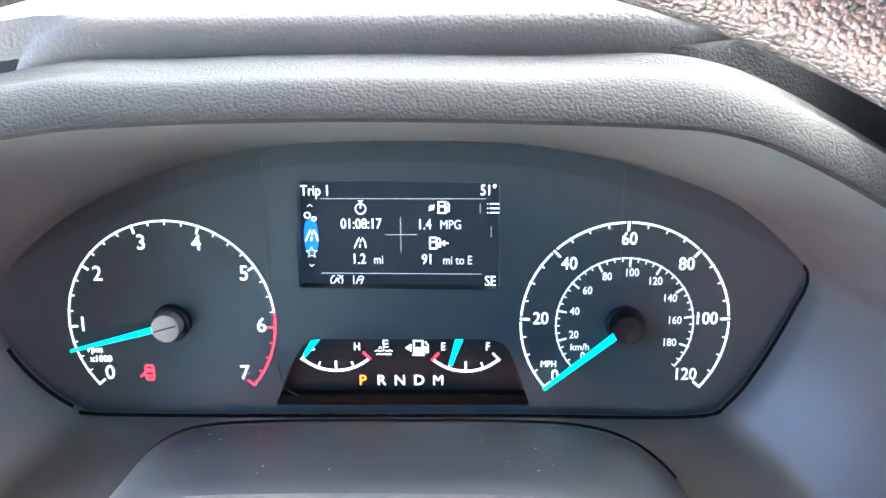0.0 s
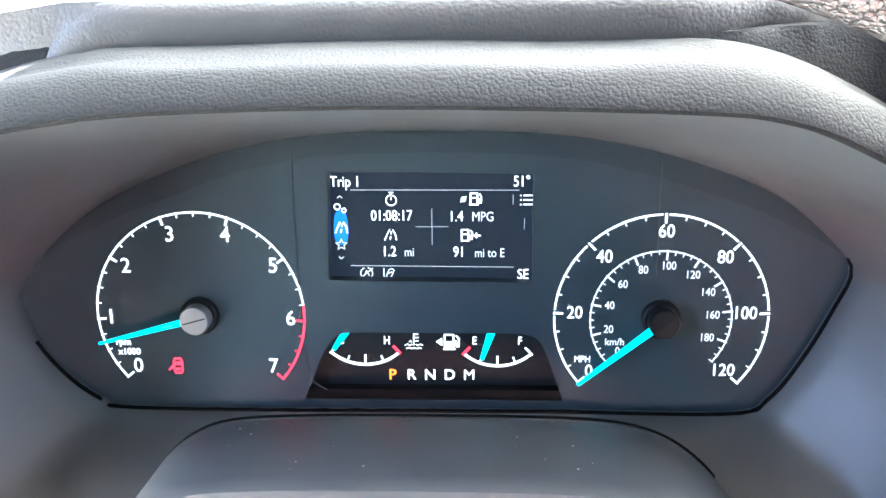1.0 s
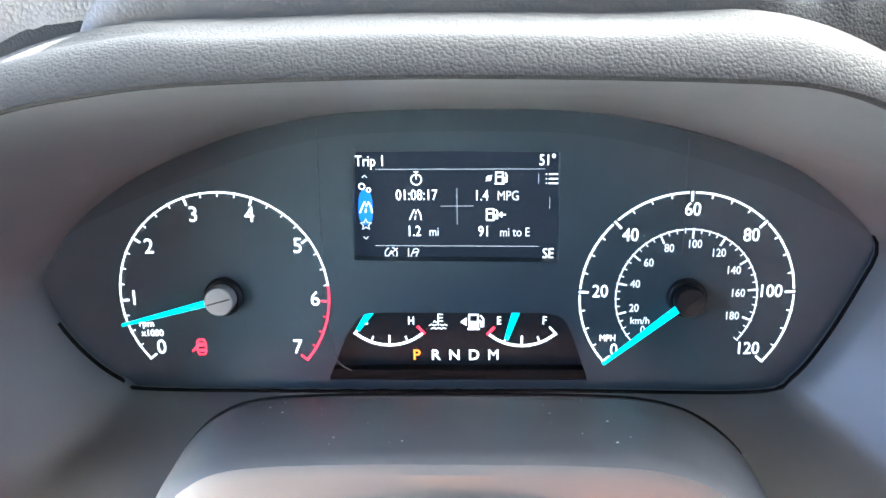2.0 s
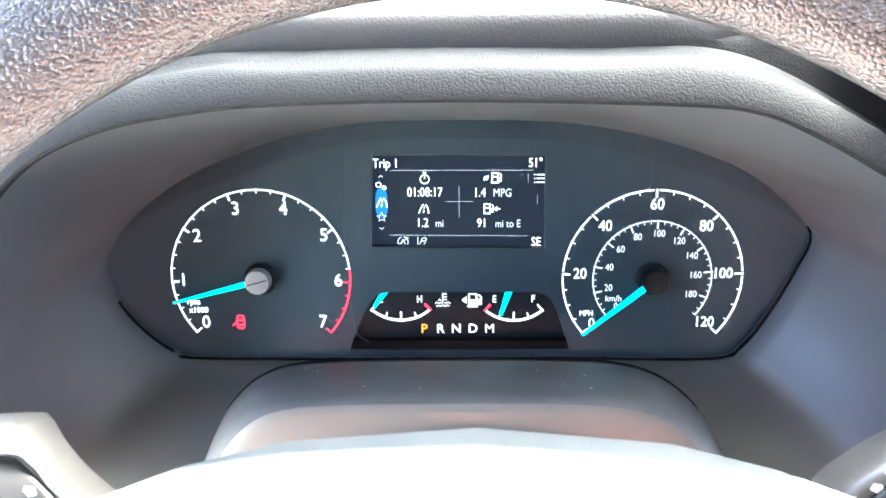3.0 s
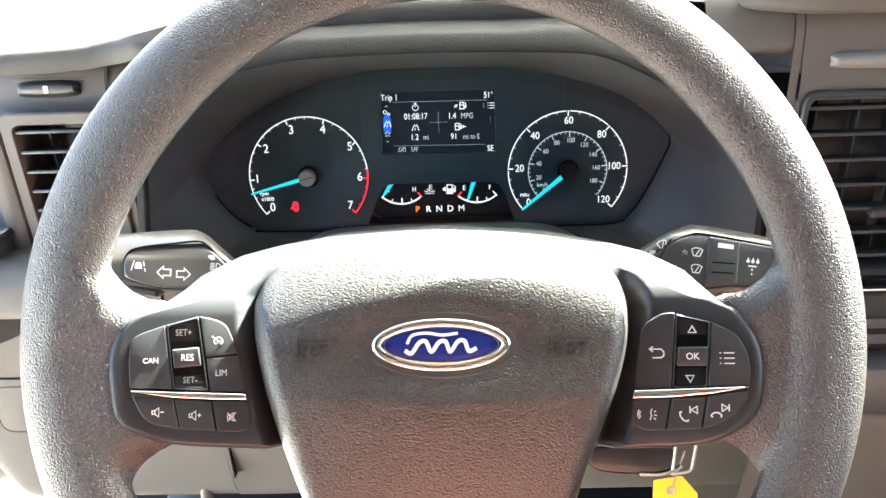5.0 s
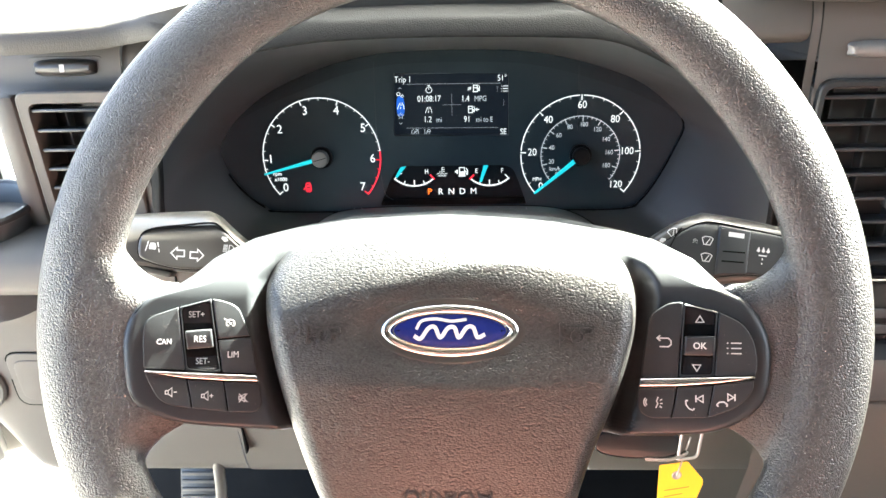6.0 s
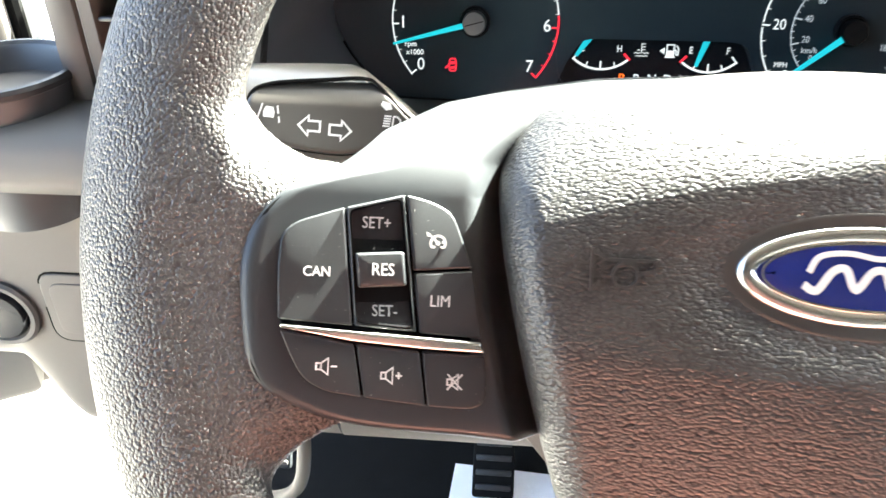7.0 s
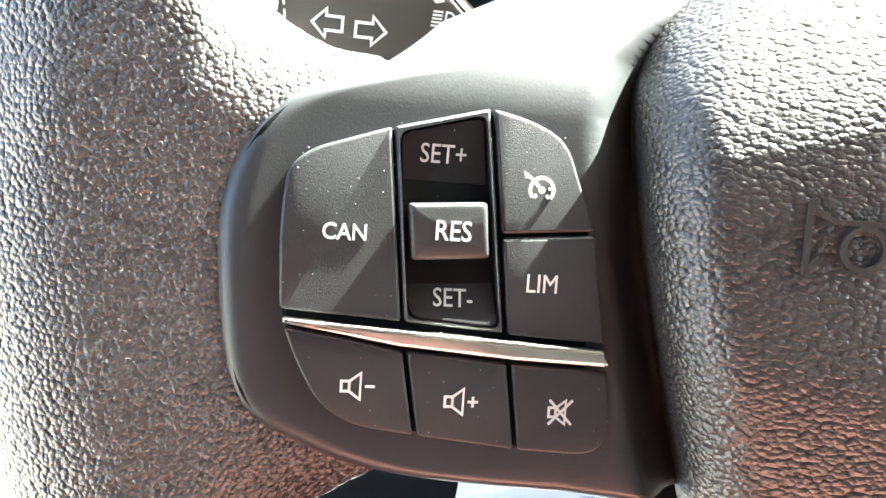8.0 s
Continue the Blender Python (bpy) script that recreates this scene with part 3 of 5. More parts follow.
plate_line = [(-13 + (x + 13) * 1.015, 8 + (y - 8) * 1.015) for x, y in by_angle(curve_loop(FACE_LINE, 8), (-13, 8), 200)]
SCREEN_HOLE = rounded([(-55.5, 56.5), (32.8, 54.6), (33.1, 6.4), (-57.0, 7.7)], 1.0)
GEAR_HOLE = rounded([(-70.7, -49.3), (-61.5, -26.8), (-54.8, -17.6), (-47.3, -16.7), (28.2, -17.0), (36, -19), (40, -27.7), (47.5, -49.3)], [1.5, 6, 6, 4, 4, 6, 6, 1.5])
part("dial_plate", sheet_with_holes(plate_line, [SCREEN_HOLE, GEAR_HOLE], -0.2, -8.6), PLATE, cluster, "matt black dial plate")
CENTRE = [(-74, -52), (-74, -15), (49, -15), (49, -52)]
part("gear_panel", pillow(CENTRE, [(0, -9.5), (0, -7.5)]), PANEL_BLACK, cluster, "deep black gear and fuel panel")
part("gear_ledge", slab(-72, 48, -51, -44.6, -7.4, -1.2, 0.3), GAP, cluster, "black ledge under the gear letters")


def gauge(name, cx, cy, r, sweep0, sweep1, count, minors, w, mat, gap=True):
    """Scale of a gauge: an arc broken at the major ticks, with its ticks."""
    bm = bmesh.new()
    step = (sweep1 - sweep0) / (count - 1)
    g = math.degrees(1.4 / r) if gap else 0
    for i in range(count - 1):
        strip(arc(cx, cy, r, sweep0 + i * step + (g if i else 0), sweep0 + (i + 1) * step - (g if i < count - 2 else 0), 12 if count > 2 else 60), w, 0, 0.25, bm=bm)
    return part(name, bm, mat, cluster, smooth=False)


def ticks(parent, cx, cy, r, angles, length, w, mat, out=0.5):
    for a in angles:
        s, c = math.sin(radians(a)), math.cos(radians(a))
        bm = strip([(cx + s * (r + out), cy + c * (r + out)), (cx + s * (r - length), cy + c * (r - length))], w, 0, 0.3)
        part("tick", bm, mat, parent, smooth=False)


# tachometer
TX, TY, TR = -115.8, -8.5, 47.1
T0, T1 = -129.5, 130.5
tach = gauge("tachometer", TX, TY, TR, T0, T0 + (T1 - T0) * 5.75 / 7, 2, 0, 0.70, LIT_WHITE, False)
tach["label"] = "white backlit tachometer scale"
step = (T1 - T0) / 7
part("red_zone", strip(arc(TX, TY, TR, T0 + step * 5.75 + 1, T1, 20), 0.95, 0, 0.3), LIT_RED, tach, "red backlit rev limit arc", smooth=False)
ticks(tach, TX, TY, TR, [T0 + step * i for i in range(6)], 3.6, 0.85, LIT_WHITE)
ticks(tach, TX, TY, TR, [T0 + step * i for i in (6, 7)], 3.6, 0.8, LIT_RED)
ticks(tach, TX, TY, TR, [T0 + step * (i + k / 4) for i in range(6) for k in (1, 2, 3) if i + k / 4 < 5.8], 1.9, 0.4, LIT_WHITE)
ticks(tach, TX, TY, TR, [T0 + step * v for v in (6.25, 6.5, 6.75)], 1.9, 0.5, LIT_RED)
for s, x, y in (("1", -156.9, -9.6), ("2", -147.7, 14.3), ("3", -126.6, 28.6), ("4", -101.8, 28.3), ("5", -81.5, 14.3), ("6", -75.0, -10.2), ("7", -84.1, -33.1), ("0", -146.7, -33.1)):
    lettering(s, 6.8, x, y, 0.2, LIT_WHITE, tach, 0.95, name="numeral", bold=0.0)
lettering("rpm", 3.0, -152.6, -21.6, 0.2, LIT_WHITE, tach, 1.0, bold=0.05)
lettering("x1000", 3.0, -150.2, -26.2, 0.2, LIT_WHITE, tach, 0.95, bold=0.05)


def needle(parent, cx, cy, angle, r0, r1, w0, w1, cap, cap_r):
    a = radians(angle)
    s, c = math.sin(a), math.cos(a)
    n = Vector((c, -s))
    p0, p1 = Vector((cx + s * r0, cy + c * r0)), Vector((cx + s * r1, cy + c * r1))
    bm = bmesh.new()
    quad = []
    for p, w, h in ((p0, w0, 6.5), (p1, w1, 4.5)):
        for k, dh in ((-0.5, -1.0), (-0.35, 0), (0.35, 0), (0.5, -1.0)):
            quad.append(bm.verts.new(((p.x + n.x * w * k) * MM, (p.y + n.y * w * k) * MM, (h + dh) * MM)))
    for k in range(3):
        bm.faces.new((quad[k], quad[k + 1], quad[k + 5], quad[k + 4]))
    bm.faces.new(quad[:4])
    bm.faces.new(quad[4:][::-1])
    bm.faces.new((quad[0], quad[4], quad[7], quad[3]))
    part("needle", bm, LIT_CYAN, parent, "cyan backlit needle", smooth=False)
    part("needle_base", lathe([(cap_r * 1.32, 0.2), (cap_r * 1.30, 3.0), (cap_r * 1.18, 3.8), (cap_r * 0.9, 3.8)], at=(cx, cy)), DARKCAP, parent, "black needle well")
    capo = part("needle_cap", lathe([(cap_r, 3.5), (cap_r, 8.6), (cap_r * 0.93, 9.4), (cap_r * 0.80, 9.6)], at=(cx, cy)), cap, parent)
    part("cap_line", strip([(cx - s * cap_r * 0.8, cy - c * cap_r * 0.8), (cx + s * cap_r * 0.8, cy + c * cap_r * 0.8)], 0.6, 9.4, 9.7), DARKCAP if cap is LITCAP else PANEL_BLACK, capo, smooth=False)


needle(tach, TX, TY, -105.2, 5.0, 48.0, 3.2, 1.4, LITCAP, 6.6)
icon([(True, (-1.3, -3.4), (1.3, -3.4), (1.9, -2.2), (1.9, 2.2), (1.3, 3.6), (-1.3, 3.6), (-1.9, 2.2), (-1.9, -2.2))], -128.2, -33.0, 0.2, LIT_RED, tach, 0.8, 1.0, name="door_lamp",
     fills=[[(-1.9, 1.0), (-4.6, -1.6), (-4.4, -2.4), (-1.9, -0.6)], [(-1.2, 0.4), (1.2, 0.4), (1.2, 2.0), (-1.2, 2.0)], [(-1.2, -2.2), (1.2, -2.2), (1.2, -0.9), (-1.2, -0.9)]])["label"] = "red lit door ajar warning"

# speedometer
SX, SY, SR = 89.3, -9.5, 46.6
S0, S1 = -130.7, 130.7
speedo = gauge("speedometer", SX, SY, SR, S0, S1, 7, 0, 0.75, LIT_WHITE)
speedo["label"] = "white backlit speedometer scale"
sst = (S1 - S0) / 6
ticks(speedo, SX, SY, SR, [S0 + sst * i for i in range(7)], 3.8, 0.85, LIT_WHITE)
ticks(speedo, SX, SY, SR, [S0 + sst * (i + k / 4) for i in range(6) for k in (1, 2, 3)], 2.0, 0.4, LIT_WHITE)
for s, x, y in (("20", 51.6, -7.1), ("40", 63.8, 18.4), ("60", 89.8, 29.6), ("80", 115.5, 18.1), ("100", 125.6, -7.2), ("120", 117.8, -33.9), ("0", 58.6, -34.6)):
    lettering(s, 5.7, x, y, 0.2, LIT_WHITE, speedo, 0.88, name="numeral", bold=0.0)
lettering("MPH", 3.0, 55.6, -28.9, 0.2, LIT_WHITE, speedo, 0.85)
K0, K1 = -131.5, 129.5
kst = (K1 - K0) / 9.72
part("kph_scale", strip(arc(SX, SY - 0.3, 30.8, K0, K1, 60), 0.55, 0, 0.25), LIT_SOFT, speedo, "dim white inner scale", smooth=False)
ticks(speedo, SX, SY - 0.3, 30.8, [K0 + kst * i for i in range(10)], 4.0, 0.75, LIT_SOFT)
ticks(speedo, SX, SY - 0.3, 30.8, [K0 + kst * (i + k / 4) for i in range(10) for k in (1, 2, 3) if i + k / 4 < 9.8], 1.7, 0.4, LIT_SOFT)
for s, x, y in (("20", 66.7, -14.8), ("40", 66.8, -3.7), ("60", 72.2, 6.0), ("80", 80.7, 12.5), ("100", 91.5, 14.3), ("120", 102.0, 10.3), ("140", 109.0, 2.4), ("160", 111.6, -8.0), ("180", 109.8, -18.5), ("0", 71.0, -25.0)):
    lettering(s, 3.6, x, y, 0.2, LIT_SOFT, speedo, 0.85, name="numeral", bold=0.0)
lettering("km/h", 3.2, 69.6, -20.7, 0.2, LIT_SOFT, speedo, 0.95, bold=0.02)
needle(speedo, SX, SY, -130.0, 5.0, 47.0, 3.8, 1.8, DARKCAP, 6.6)

# small gauges
for name, gx, gy, gr, a_n, red in (("temperature_gauge", -43.0, -11.3, 23.6, -138, 1), ("fuel_gauge", 17.9, -12.3, 23.0, -160, 0)):
    g = part(name, strip(arc(gx, gy, gr, 138.5, 221.5, 26), 1.15, -7.4, -7.15), LIT_WHITE, cluster, "small white backlit gauge arc", smooth=False)
    for a, ln, w in ((180, 4.8, 0.9), (159, 3.0, 0.7), (201, 3.0, 0.7)):
        s, c = math.sin(radians(a)), math.cos(radians(a))
        part("tick", strip([(gx + s * (gr + 0.6), gy + c * (gr + 0.6)), (gx + s * (gr - ln), gy + c * (gr - ln))], w, -7.4, -7.1), LIT_WHITE, g, smooth=False)
    for a, hot in ((138, red), (222, 1 - red)):
        s, c = math.sin(radians(a)), math.cos(radians(a))
        part("end_tick", strip([(gx + s * (gr + 0.8), gy + c * (gr + 0.8)), (gx + s * (gr - 4.2), gy + c * (gr - 4.2))], 1.2 if hot else 0.8, -7.4, -7.05), LIT_RED if hot else LIT_WHITE, g, smooth=False)
    s0, c0 = math.sin(radians(a_n)), math.cos(radians(a_n))
    a_w = radians(a_n)
    end = (gx + s0 * (gr - 2.0), gy + c0 * (gr - 2.0))
    top = (-50.2, -16.6) if red else (15.6, -16.9)
    dx, dy = top[0] - end[0], top[1] - end[1]
    k = math.hypot(dx, dy)
    nx, ny = -dy / k, dx / k
    part("needle", patch([(end[0] - nx * 0.9, end[1] - ny * 0.9), (end[0] + nx * 0.9, end[1] + ny * 0.9), (top[0] + nx * 1.9, top[1] + ny * 1.9), (top[0] - nx * 1.9, top[1] - ny * 1.9)], -6.6, -6.0), LIT_CYAN, g, "short cyan needle", smooth=False)
    for ch, x in ((("C", -54.0), ("H", -32.8)) if red else (("E", 7.4), ("F", 28.1))):
        lettering(ch, 3.8, x, -23.2, -7.2, LIT_WHITE, g, 0.8, name="letter", bold=0.04)
icon([[(-2.2, 0.0), (-1.6, 0.6), (-0.8, 0.0)], [(-4.2, -1.6), (-3.0, -1.0), (-1.8, -1.6), (-0.6, -1.0)], [(0.8, -1.0), (1.8, -1.6), (3.0, -1.0), (4.2, -1.6)], [(-3.4, -3.2), (-2.2, -2.7), (-1, -3.2), (0.2, -2.7), (1.4, -3.2), (2.6, -2.7), (3.6, -3.2)],
      [(0, -1.6), (0, 4.2)], [(0, 3.8), (2.2, 3.8)], [(0, 2.2), (2.2, 2.2)], [(0, 0.6), (2.2, 0.6)]], -20.4, -23.8, -7.2, LIT_WHITE, cluster, 0.4, name="coolant_symbol")
icon([(True, (-1.6, -3.4), (2.4, -3.4), (2.4, 3.4), (-1.6, 3.4)), [(2.4, 0.5), (3.6, 0.3), (3.8, -2.2), (4.8, -2.2), (4.9, 1.4), (3.6, 3.0)]], -4.6, -23.6, -7.2, LIT_WHITE, cluster, 0.7,
     fills=[[(-1.6, -3.4), (2.4, -3.4), (2.4, 0.2), (-1.6, 0.2)], [(-2.8, 2.0), (-5.6, 0.0), (-2.8, -2.0)], [(-2.4, -3.9), (3.2, -3.9), (3.2, -3.2), (-2.4, -3.2)]], name="fuel_symbol")
for ch, x, mt in (("P", -30.6, LIT_ORANGE), ("R", -21.8, LIT_WHITE), ("N", -13.1, LIT_WHITE), ("D", -4.1, LIT_WHITE), ("M", 4.9, LIT_WHITE)):
    lettering(ch, 5.0, x, -40.0, -7.2, mt, cluster, 1.0, name="gear_letter", bold=0.0 if ch == "M" else 0.06, label="amber lit gear letter" if ch == "P" else "")

# trip screen
SH = -7.4
screen = part("trip_screen", pillow(rounded([(-58, 4.6), (33.7, 4.6), (33.5, 54.4), (-57.3, 54.8)], 0.6), [(0, -9), (0, SH)]), SCREEN, cluster, "dark blue-black trip computer screen", smooth=False)


def on_screen(text, cap, x, y, mat=LIT_WHITE, squeeze=0.80, align="CENTER"):
    return lettering(text, cap * 1.18, x, y, SH + 0.1, mat, screen, squeeze, align, bold=0.0)


on_screen("Trip 1", 4.0, -55.9, 50.4, align="LEFT")
on_screen("51°", 4.0, 31.9, 50.2, align="RIGHT")
on_screen("01:08:17", 4.0, -29.1, 35.2)
on_screen("1.4", 4.0, -0.6, 34.8)
on_screen("MPG", 3.6, 11.2, 34.6, LIT_SOFT)
on_screen("1.2", 4.0, -30.6, 18.9)
on_screen("mi", 3.4, -21.6, 18.6, LIT_SOFT)
on_screen("91", 4.0, 0.6, 18.6)
on_screen("mi to E", 3.4, 14.2, 18.2, LIT_SOFT)
on_screen("SE", 4.0, 29.1, 8.3)
for pts in ([(-47, 46.9), (27, 46.5)], [(-48, 12.5), (25, 11.8)], [(-18.5, 30.3), (-4, 30.3)], [(-11.3, 22), (-11.3, 38.5)], [(24.4, 44.5), (24.4, 40.0)], [(29.4, 34), (29.4, 29)]):
    part("rule", strip(pts, 0.15, SH, SH + 0.08), LIT_SOFT, screen, smooth=False)
SY_ = SH + 0.1
icon([(True, *arc(0, 0, 2.3, 0, 345, 20)), [(0, 2.3), (0, 3.4)], [(-1, 3.5), (1, 3.5)], [(0, 0.2), (0, 1.6)]], -29.1, 42.2, SY_, LIT_WHITE, screen, 0.45, name="timer_symbol")
ROAD = [[(-2.6, -2.4), (-1.4, 0.4), (-0.3, 2.4)], [(2.6, -2.4), (2.2, 0.4), (1.0, 2.4)], [(-0.2, -2.2), (0.1, -0.6)], [(0.25, 0.3), (0.45, 1.6)]]
icon(ROAD, -29.8, 26.6, SY_, LIT_WHITE, screen, 0.5, name="road_symbol")
PUMP = [(True, (-1.6, -2.4), (1.4, -2.4), (1.4, 2.6), (-1.6, 2.6)), [(-1.6, 0.6), (1.4, 0.6)], [(1.4, 0.2), (2.2, 0), (2.3, -1.6), (3.0, -1.6), (3.1, 1.2), (2.4, 2.4)]]
icon(PUMP, 7.4, 42.6, SY_, LIT_WHITE, screen, 0.6, name="average_fuel_symbol", fills=[[(-2.2, -2.7), (2.0, -2.7), (2.0, -2.1), (-2.2, -2.1)]])
icon([(True, *arc(0, 0, 0.95, 0, 345, 12)), [(-1.3, -1.3), (1.3, 1.3)]], 2.7, 42.6, SY_, LIT_WHITE, screen, 0.4, name="average_symbol")
icon(PUMP + [[(6.8, 0), (4.4, 0)]], 3.4, 26.3, SY_, LIT_WHITE, screen, 0.6, name="range_symbol", fills=[[(5.2, 1.4), (3.5, 0), (5.2, -1.4)]])
icon([[(-1.6, 2), (2.9, 2)], [(-1.6, 0), (2.9, 0)], [(-1.6, -2), (2.9, -2)], [(-2.9, 2), (-2.4, 2)], [(-2.9, 0), (-2.4, 0)], [(-2.9, -2), (-2.4, -2)]], 30.4, 42.2, SY_, LIT_WHITE, screen, 0.5, name="list_symbol")
part("highlight", dome(curve_loop([(-54.4, 24), (-55, 30), (-54.2, 36), (-51.8, 38), (-49.4, 36), (-48.6, 30), (-49.2, 24), (-51.8, 22)], 5), lambda x, y, s: SH + 0.05, 6, (-51.8, 30)), LIT_BLUE, screen, "blue lit highlight", smooth=False)
icon(ROAD, -51.7, 30.0, SY_, LIT_WHITE, screen, 0.6, 1.05, name="road_symbol")
icon([(True, *arc(-1.1, 0.6, 1.3, 0, 345, 12)), (True, *arc(1.8, -1.0, 0.9, 0, 345, 12))], -52.0, 38.8, SY_, LIT_WHITE, screen, 0.5, name="gear_symbol")
icon([(True, *[(2.6 * k * math.sin(math.pi * i / 5), 2.6 * k * math.cos(math.pi * i / 5)) for i, k in zip(range(10), (1, 0.45) * 5)])], -51.9, 22.2, SY_, LIT_SOFT, screen, 0.4, name="star_symbol")
icon([[(-1.1, -0.5), (0, 0.5), (1.1, -0.5)]], -51.8, 43.8, SY_, LIT_SOFT, screen, 0.4, name="arrow_symbol")
icon([[(-1.1, 0.5), (0, -0.5), (1.1, 0.5)]], -52.1, 16.2, SY_, LIT_SOFT, screen, 0.4, name="arrow_symbol")
icon([arc(0, 0, 2.7, -150, -20, 10), arc(0, 0, 2.7, 10, 150, 10), [(-2.9, -2.2), (2.9, 2.4)], [(-1.2, -1.2), (0, 1.3), (1.2, -1.2)]], -41.0, 8.9, SY_, LIT_SOFT, screen, 0.45, name="stop_start_symbol")
icon([[(-2.2, -2.6), (-2.2, 2.6)], (True, (-0.6, -2.2), (1.1, -1.4), (2.4, 1.6), (1.6, 2.4), (0.2, 2.0), (-1.1, -1.0)), [(-0.6, 0.2), (1.6, 0.9)]], -31.0, 8.7, SY_, LIT_SOFT, screen, 0.45, name="lane_symbol")

part("plate_step", strip(curve_open([(-70.5, 66), (-71, 45), (-71, 15), (-70.2, -8), (-68.5, -30), (-66, -40), (-60, -44.5)], 6), 0.5, -0.2, 0.25), PLATE_EDGE, cluster, "faint step in the dial plate")
part("plate_step", strip([(86.4, 60), (86.6, 10)], 0.5, -0.2, 0.25), PLATE_EDGE, cluster, "faint step in the dial plate")
joint_run = [p for p in by_angle(curve_loop(FACE_LINE, 8), (-13, 8), 260) if p[1] < 22 and not (p[0] < -170 and p[1] > -20)]
joint_run.sort(key=lambda p: (math.atan2(p[1] - 8, p[0] + 13) - 1.2) % (2 * math.pi))
part("lens_joint", strip(joint_run, 1.3, 2.5, 4.4), GAP, cluster, "dark joint round the lens")
# dark sheet along the plate's upper edge: shade put in as colour
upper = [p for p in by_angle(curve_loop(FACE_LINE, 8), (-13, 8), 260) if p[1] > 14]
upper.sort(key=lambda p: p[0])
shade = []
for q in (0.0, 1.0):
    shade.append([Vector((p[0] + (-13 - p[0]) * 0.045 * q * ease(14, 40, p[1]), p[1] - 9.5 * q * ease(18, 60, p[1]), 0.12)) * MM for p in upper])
part("dial_top_shade", loft(shade, closed=False), PLATE_SHADE, cluster, "painted shade along the top of the dials", smooth=False)
lens_line = [(-13 + (x + 13) * 1.0, 8 + (y - 8) * 1.0) for x, y in by_angle(curve_loop(FACE_LINE, 8), (-13, 8), 200)]
lens = part("lens", dome(lens_line, lambda x, y, s: 4.6 + 7.0 * (1 - s * s), 24, (-13, 8)), LENS, cluster, "clear curved cover lens")
lens.visible_shadow = False

# ---------------------------------------------------------------- steering wheel
wheel = thing("steering_wheel", "dark grey grained steering wheel with button pods and blue badge", "steering wheel", WHEEL)

bm = bmesh.new()
RINGS, SIDES = 180, 36
rows = []
for i in range(RINGS):
    a = 2 * math.pi * i / RINGS
    deg = math.degrees(a)
    grip = sum(math.exp(-((((deg - g + 180) % 360) - 180) / 13) ** 2) for g in (38, 142))
    row = []
    for k in range(SIDES):
        b = 2 * math.pi * k / SIDES
        rad = 176.9 - 0.8 * grip + (18.3 + 0.9 * grip) * math.cos(b)
        row.append(Vector((rad * math.cos(a), rad * math.sin(a), -0.8 + 11.0 * math.sin(b))) * MM)
    rows.append(row)
rows.append(rows[0])
loft(rows, True, bm)
BEZEL = [(-60, 112), (-54, 120), (-50, 128), (-46, 139), (-42, 145), (-36, 150.5), (-28, 153), (-15, 154), (-5, 153.5), (3.5, 150.5), (8, 146.5), (12, 139), (15, 130), (19, 118), (24, 108)]


def root_h(x, y):
    d = abs(x) - table(BEZEL, max(-36, min(5, y)))
    return (6.0 if x < 0 else 1.6) + (0.20 if d > 0 else 0.30) * d


for side in (-1, 1):
    root = [(-178, 56), (-166, 46), (-157, 34), (-149, 24.5), (-139, 19), (-126, 16), (-118, 0), (-118, -42), (-126, -50), (-136, -56), (-145, -66), (-152, -80), (-168, -92), (-184, -40), (-188, 0), (-184, 36)]
    line = curve_loop([(x * -side, y) for x, y in root], 4)
    mid = (side * 156, -14)
    dome(line, lambda x, y, s: max(-15, root_h(x, y)) - (max(-15, root_h(x, y)) + 6) * (clamp01((s - 0.62) / 0.38)) ** 2.2, 16, mid, bm)
    dome(line, lambda x, y, s: -17 + 11 * (clamp01((s - 0.6) / 0.4)) ** 2.2, 12, mid, bm)
bmesh.ops.remove_doubles(bm, verts=bm.verts[:], dist=1e-6)
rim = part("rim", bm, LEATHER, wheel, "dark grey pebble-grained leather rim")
rem = rim.modifiers.new("blend", "REMESH")
rem.mode, rem.voxel_size, rem.use_smooth_shade = "VOXEL", 0.0016, True
smo = rim.modifiers.new("soften", "SMOOTH")
smo.factor, smo.iterations = 0.5, 14

SHELL = [(-153.5, -15), (-153, -5), (-150, 3.5), (-143.6, 10), (-132, 14.2), (-119, 18.5), (-101, 29.5), (-74, 42), (-36, 48.5), (0, 50), (36, 48.5), (72, 40), (100, 28), (118, 18.5), (130, 13.5), (139.5, 7),
         (147, -8), (147.5, -24), (143.5, -39), (128, -50.5), (110, -54.5), (73, -56), (40, -57), (-40, -56), (-79, -53.4), (-100, -52.0), (-120, -49.8), (-132, -47.2), (-141.5, -43.2), (-148.4, -38.8), (-151.8, -31)]


COVER_SIDE = [(-76, 66), (-42, 78), (-10, 86), (10, 88.5), (19, 88), (30, 84), (38.5, 74)]


def shell_h(x, y):
    side = -5.6 + 0.24 * max(0, -x - 97) if x < 0 else -7.2 + 0.20 * max(0, x - 97)
    edge = table(COVER_SIDE, y)
    side -= 12.0 * ease(edge + 9.5, edge + 0.5, abs(x)) * ease(40, 6, y)
    return side - 0.019 * max(0, y - 9) ** 2 - 0.006 * max(0, -46 - y) ** 2 * 4


def roll_off(x, y, s, cx, cy, width, drop):
    if s < 0.3:
        return 0.0
    d = math.hypot(x - cx, y - cy) * (1 - s) / s
    t = clamp01(1 - d / width)
    return drop * (1 - math.sqrt(max(0, 1 - t * t)))


shell_line = curve_loop(SHELL, 10)


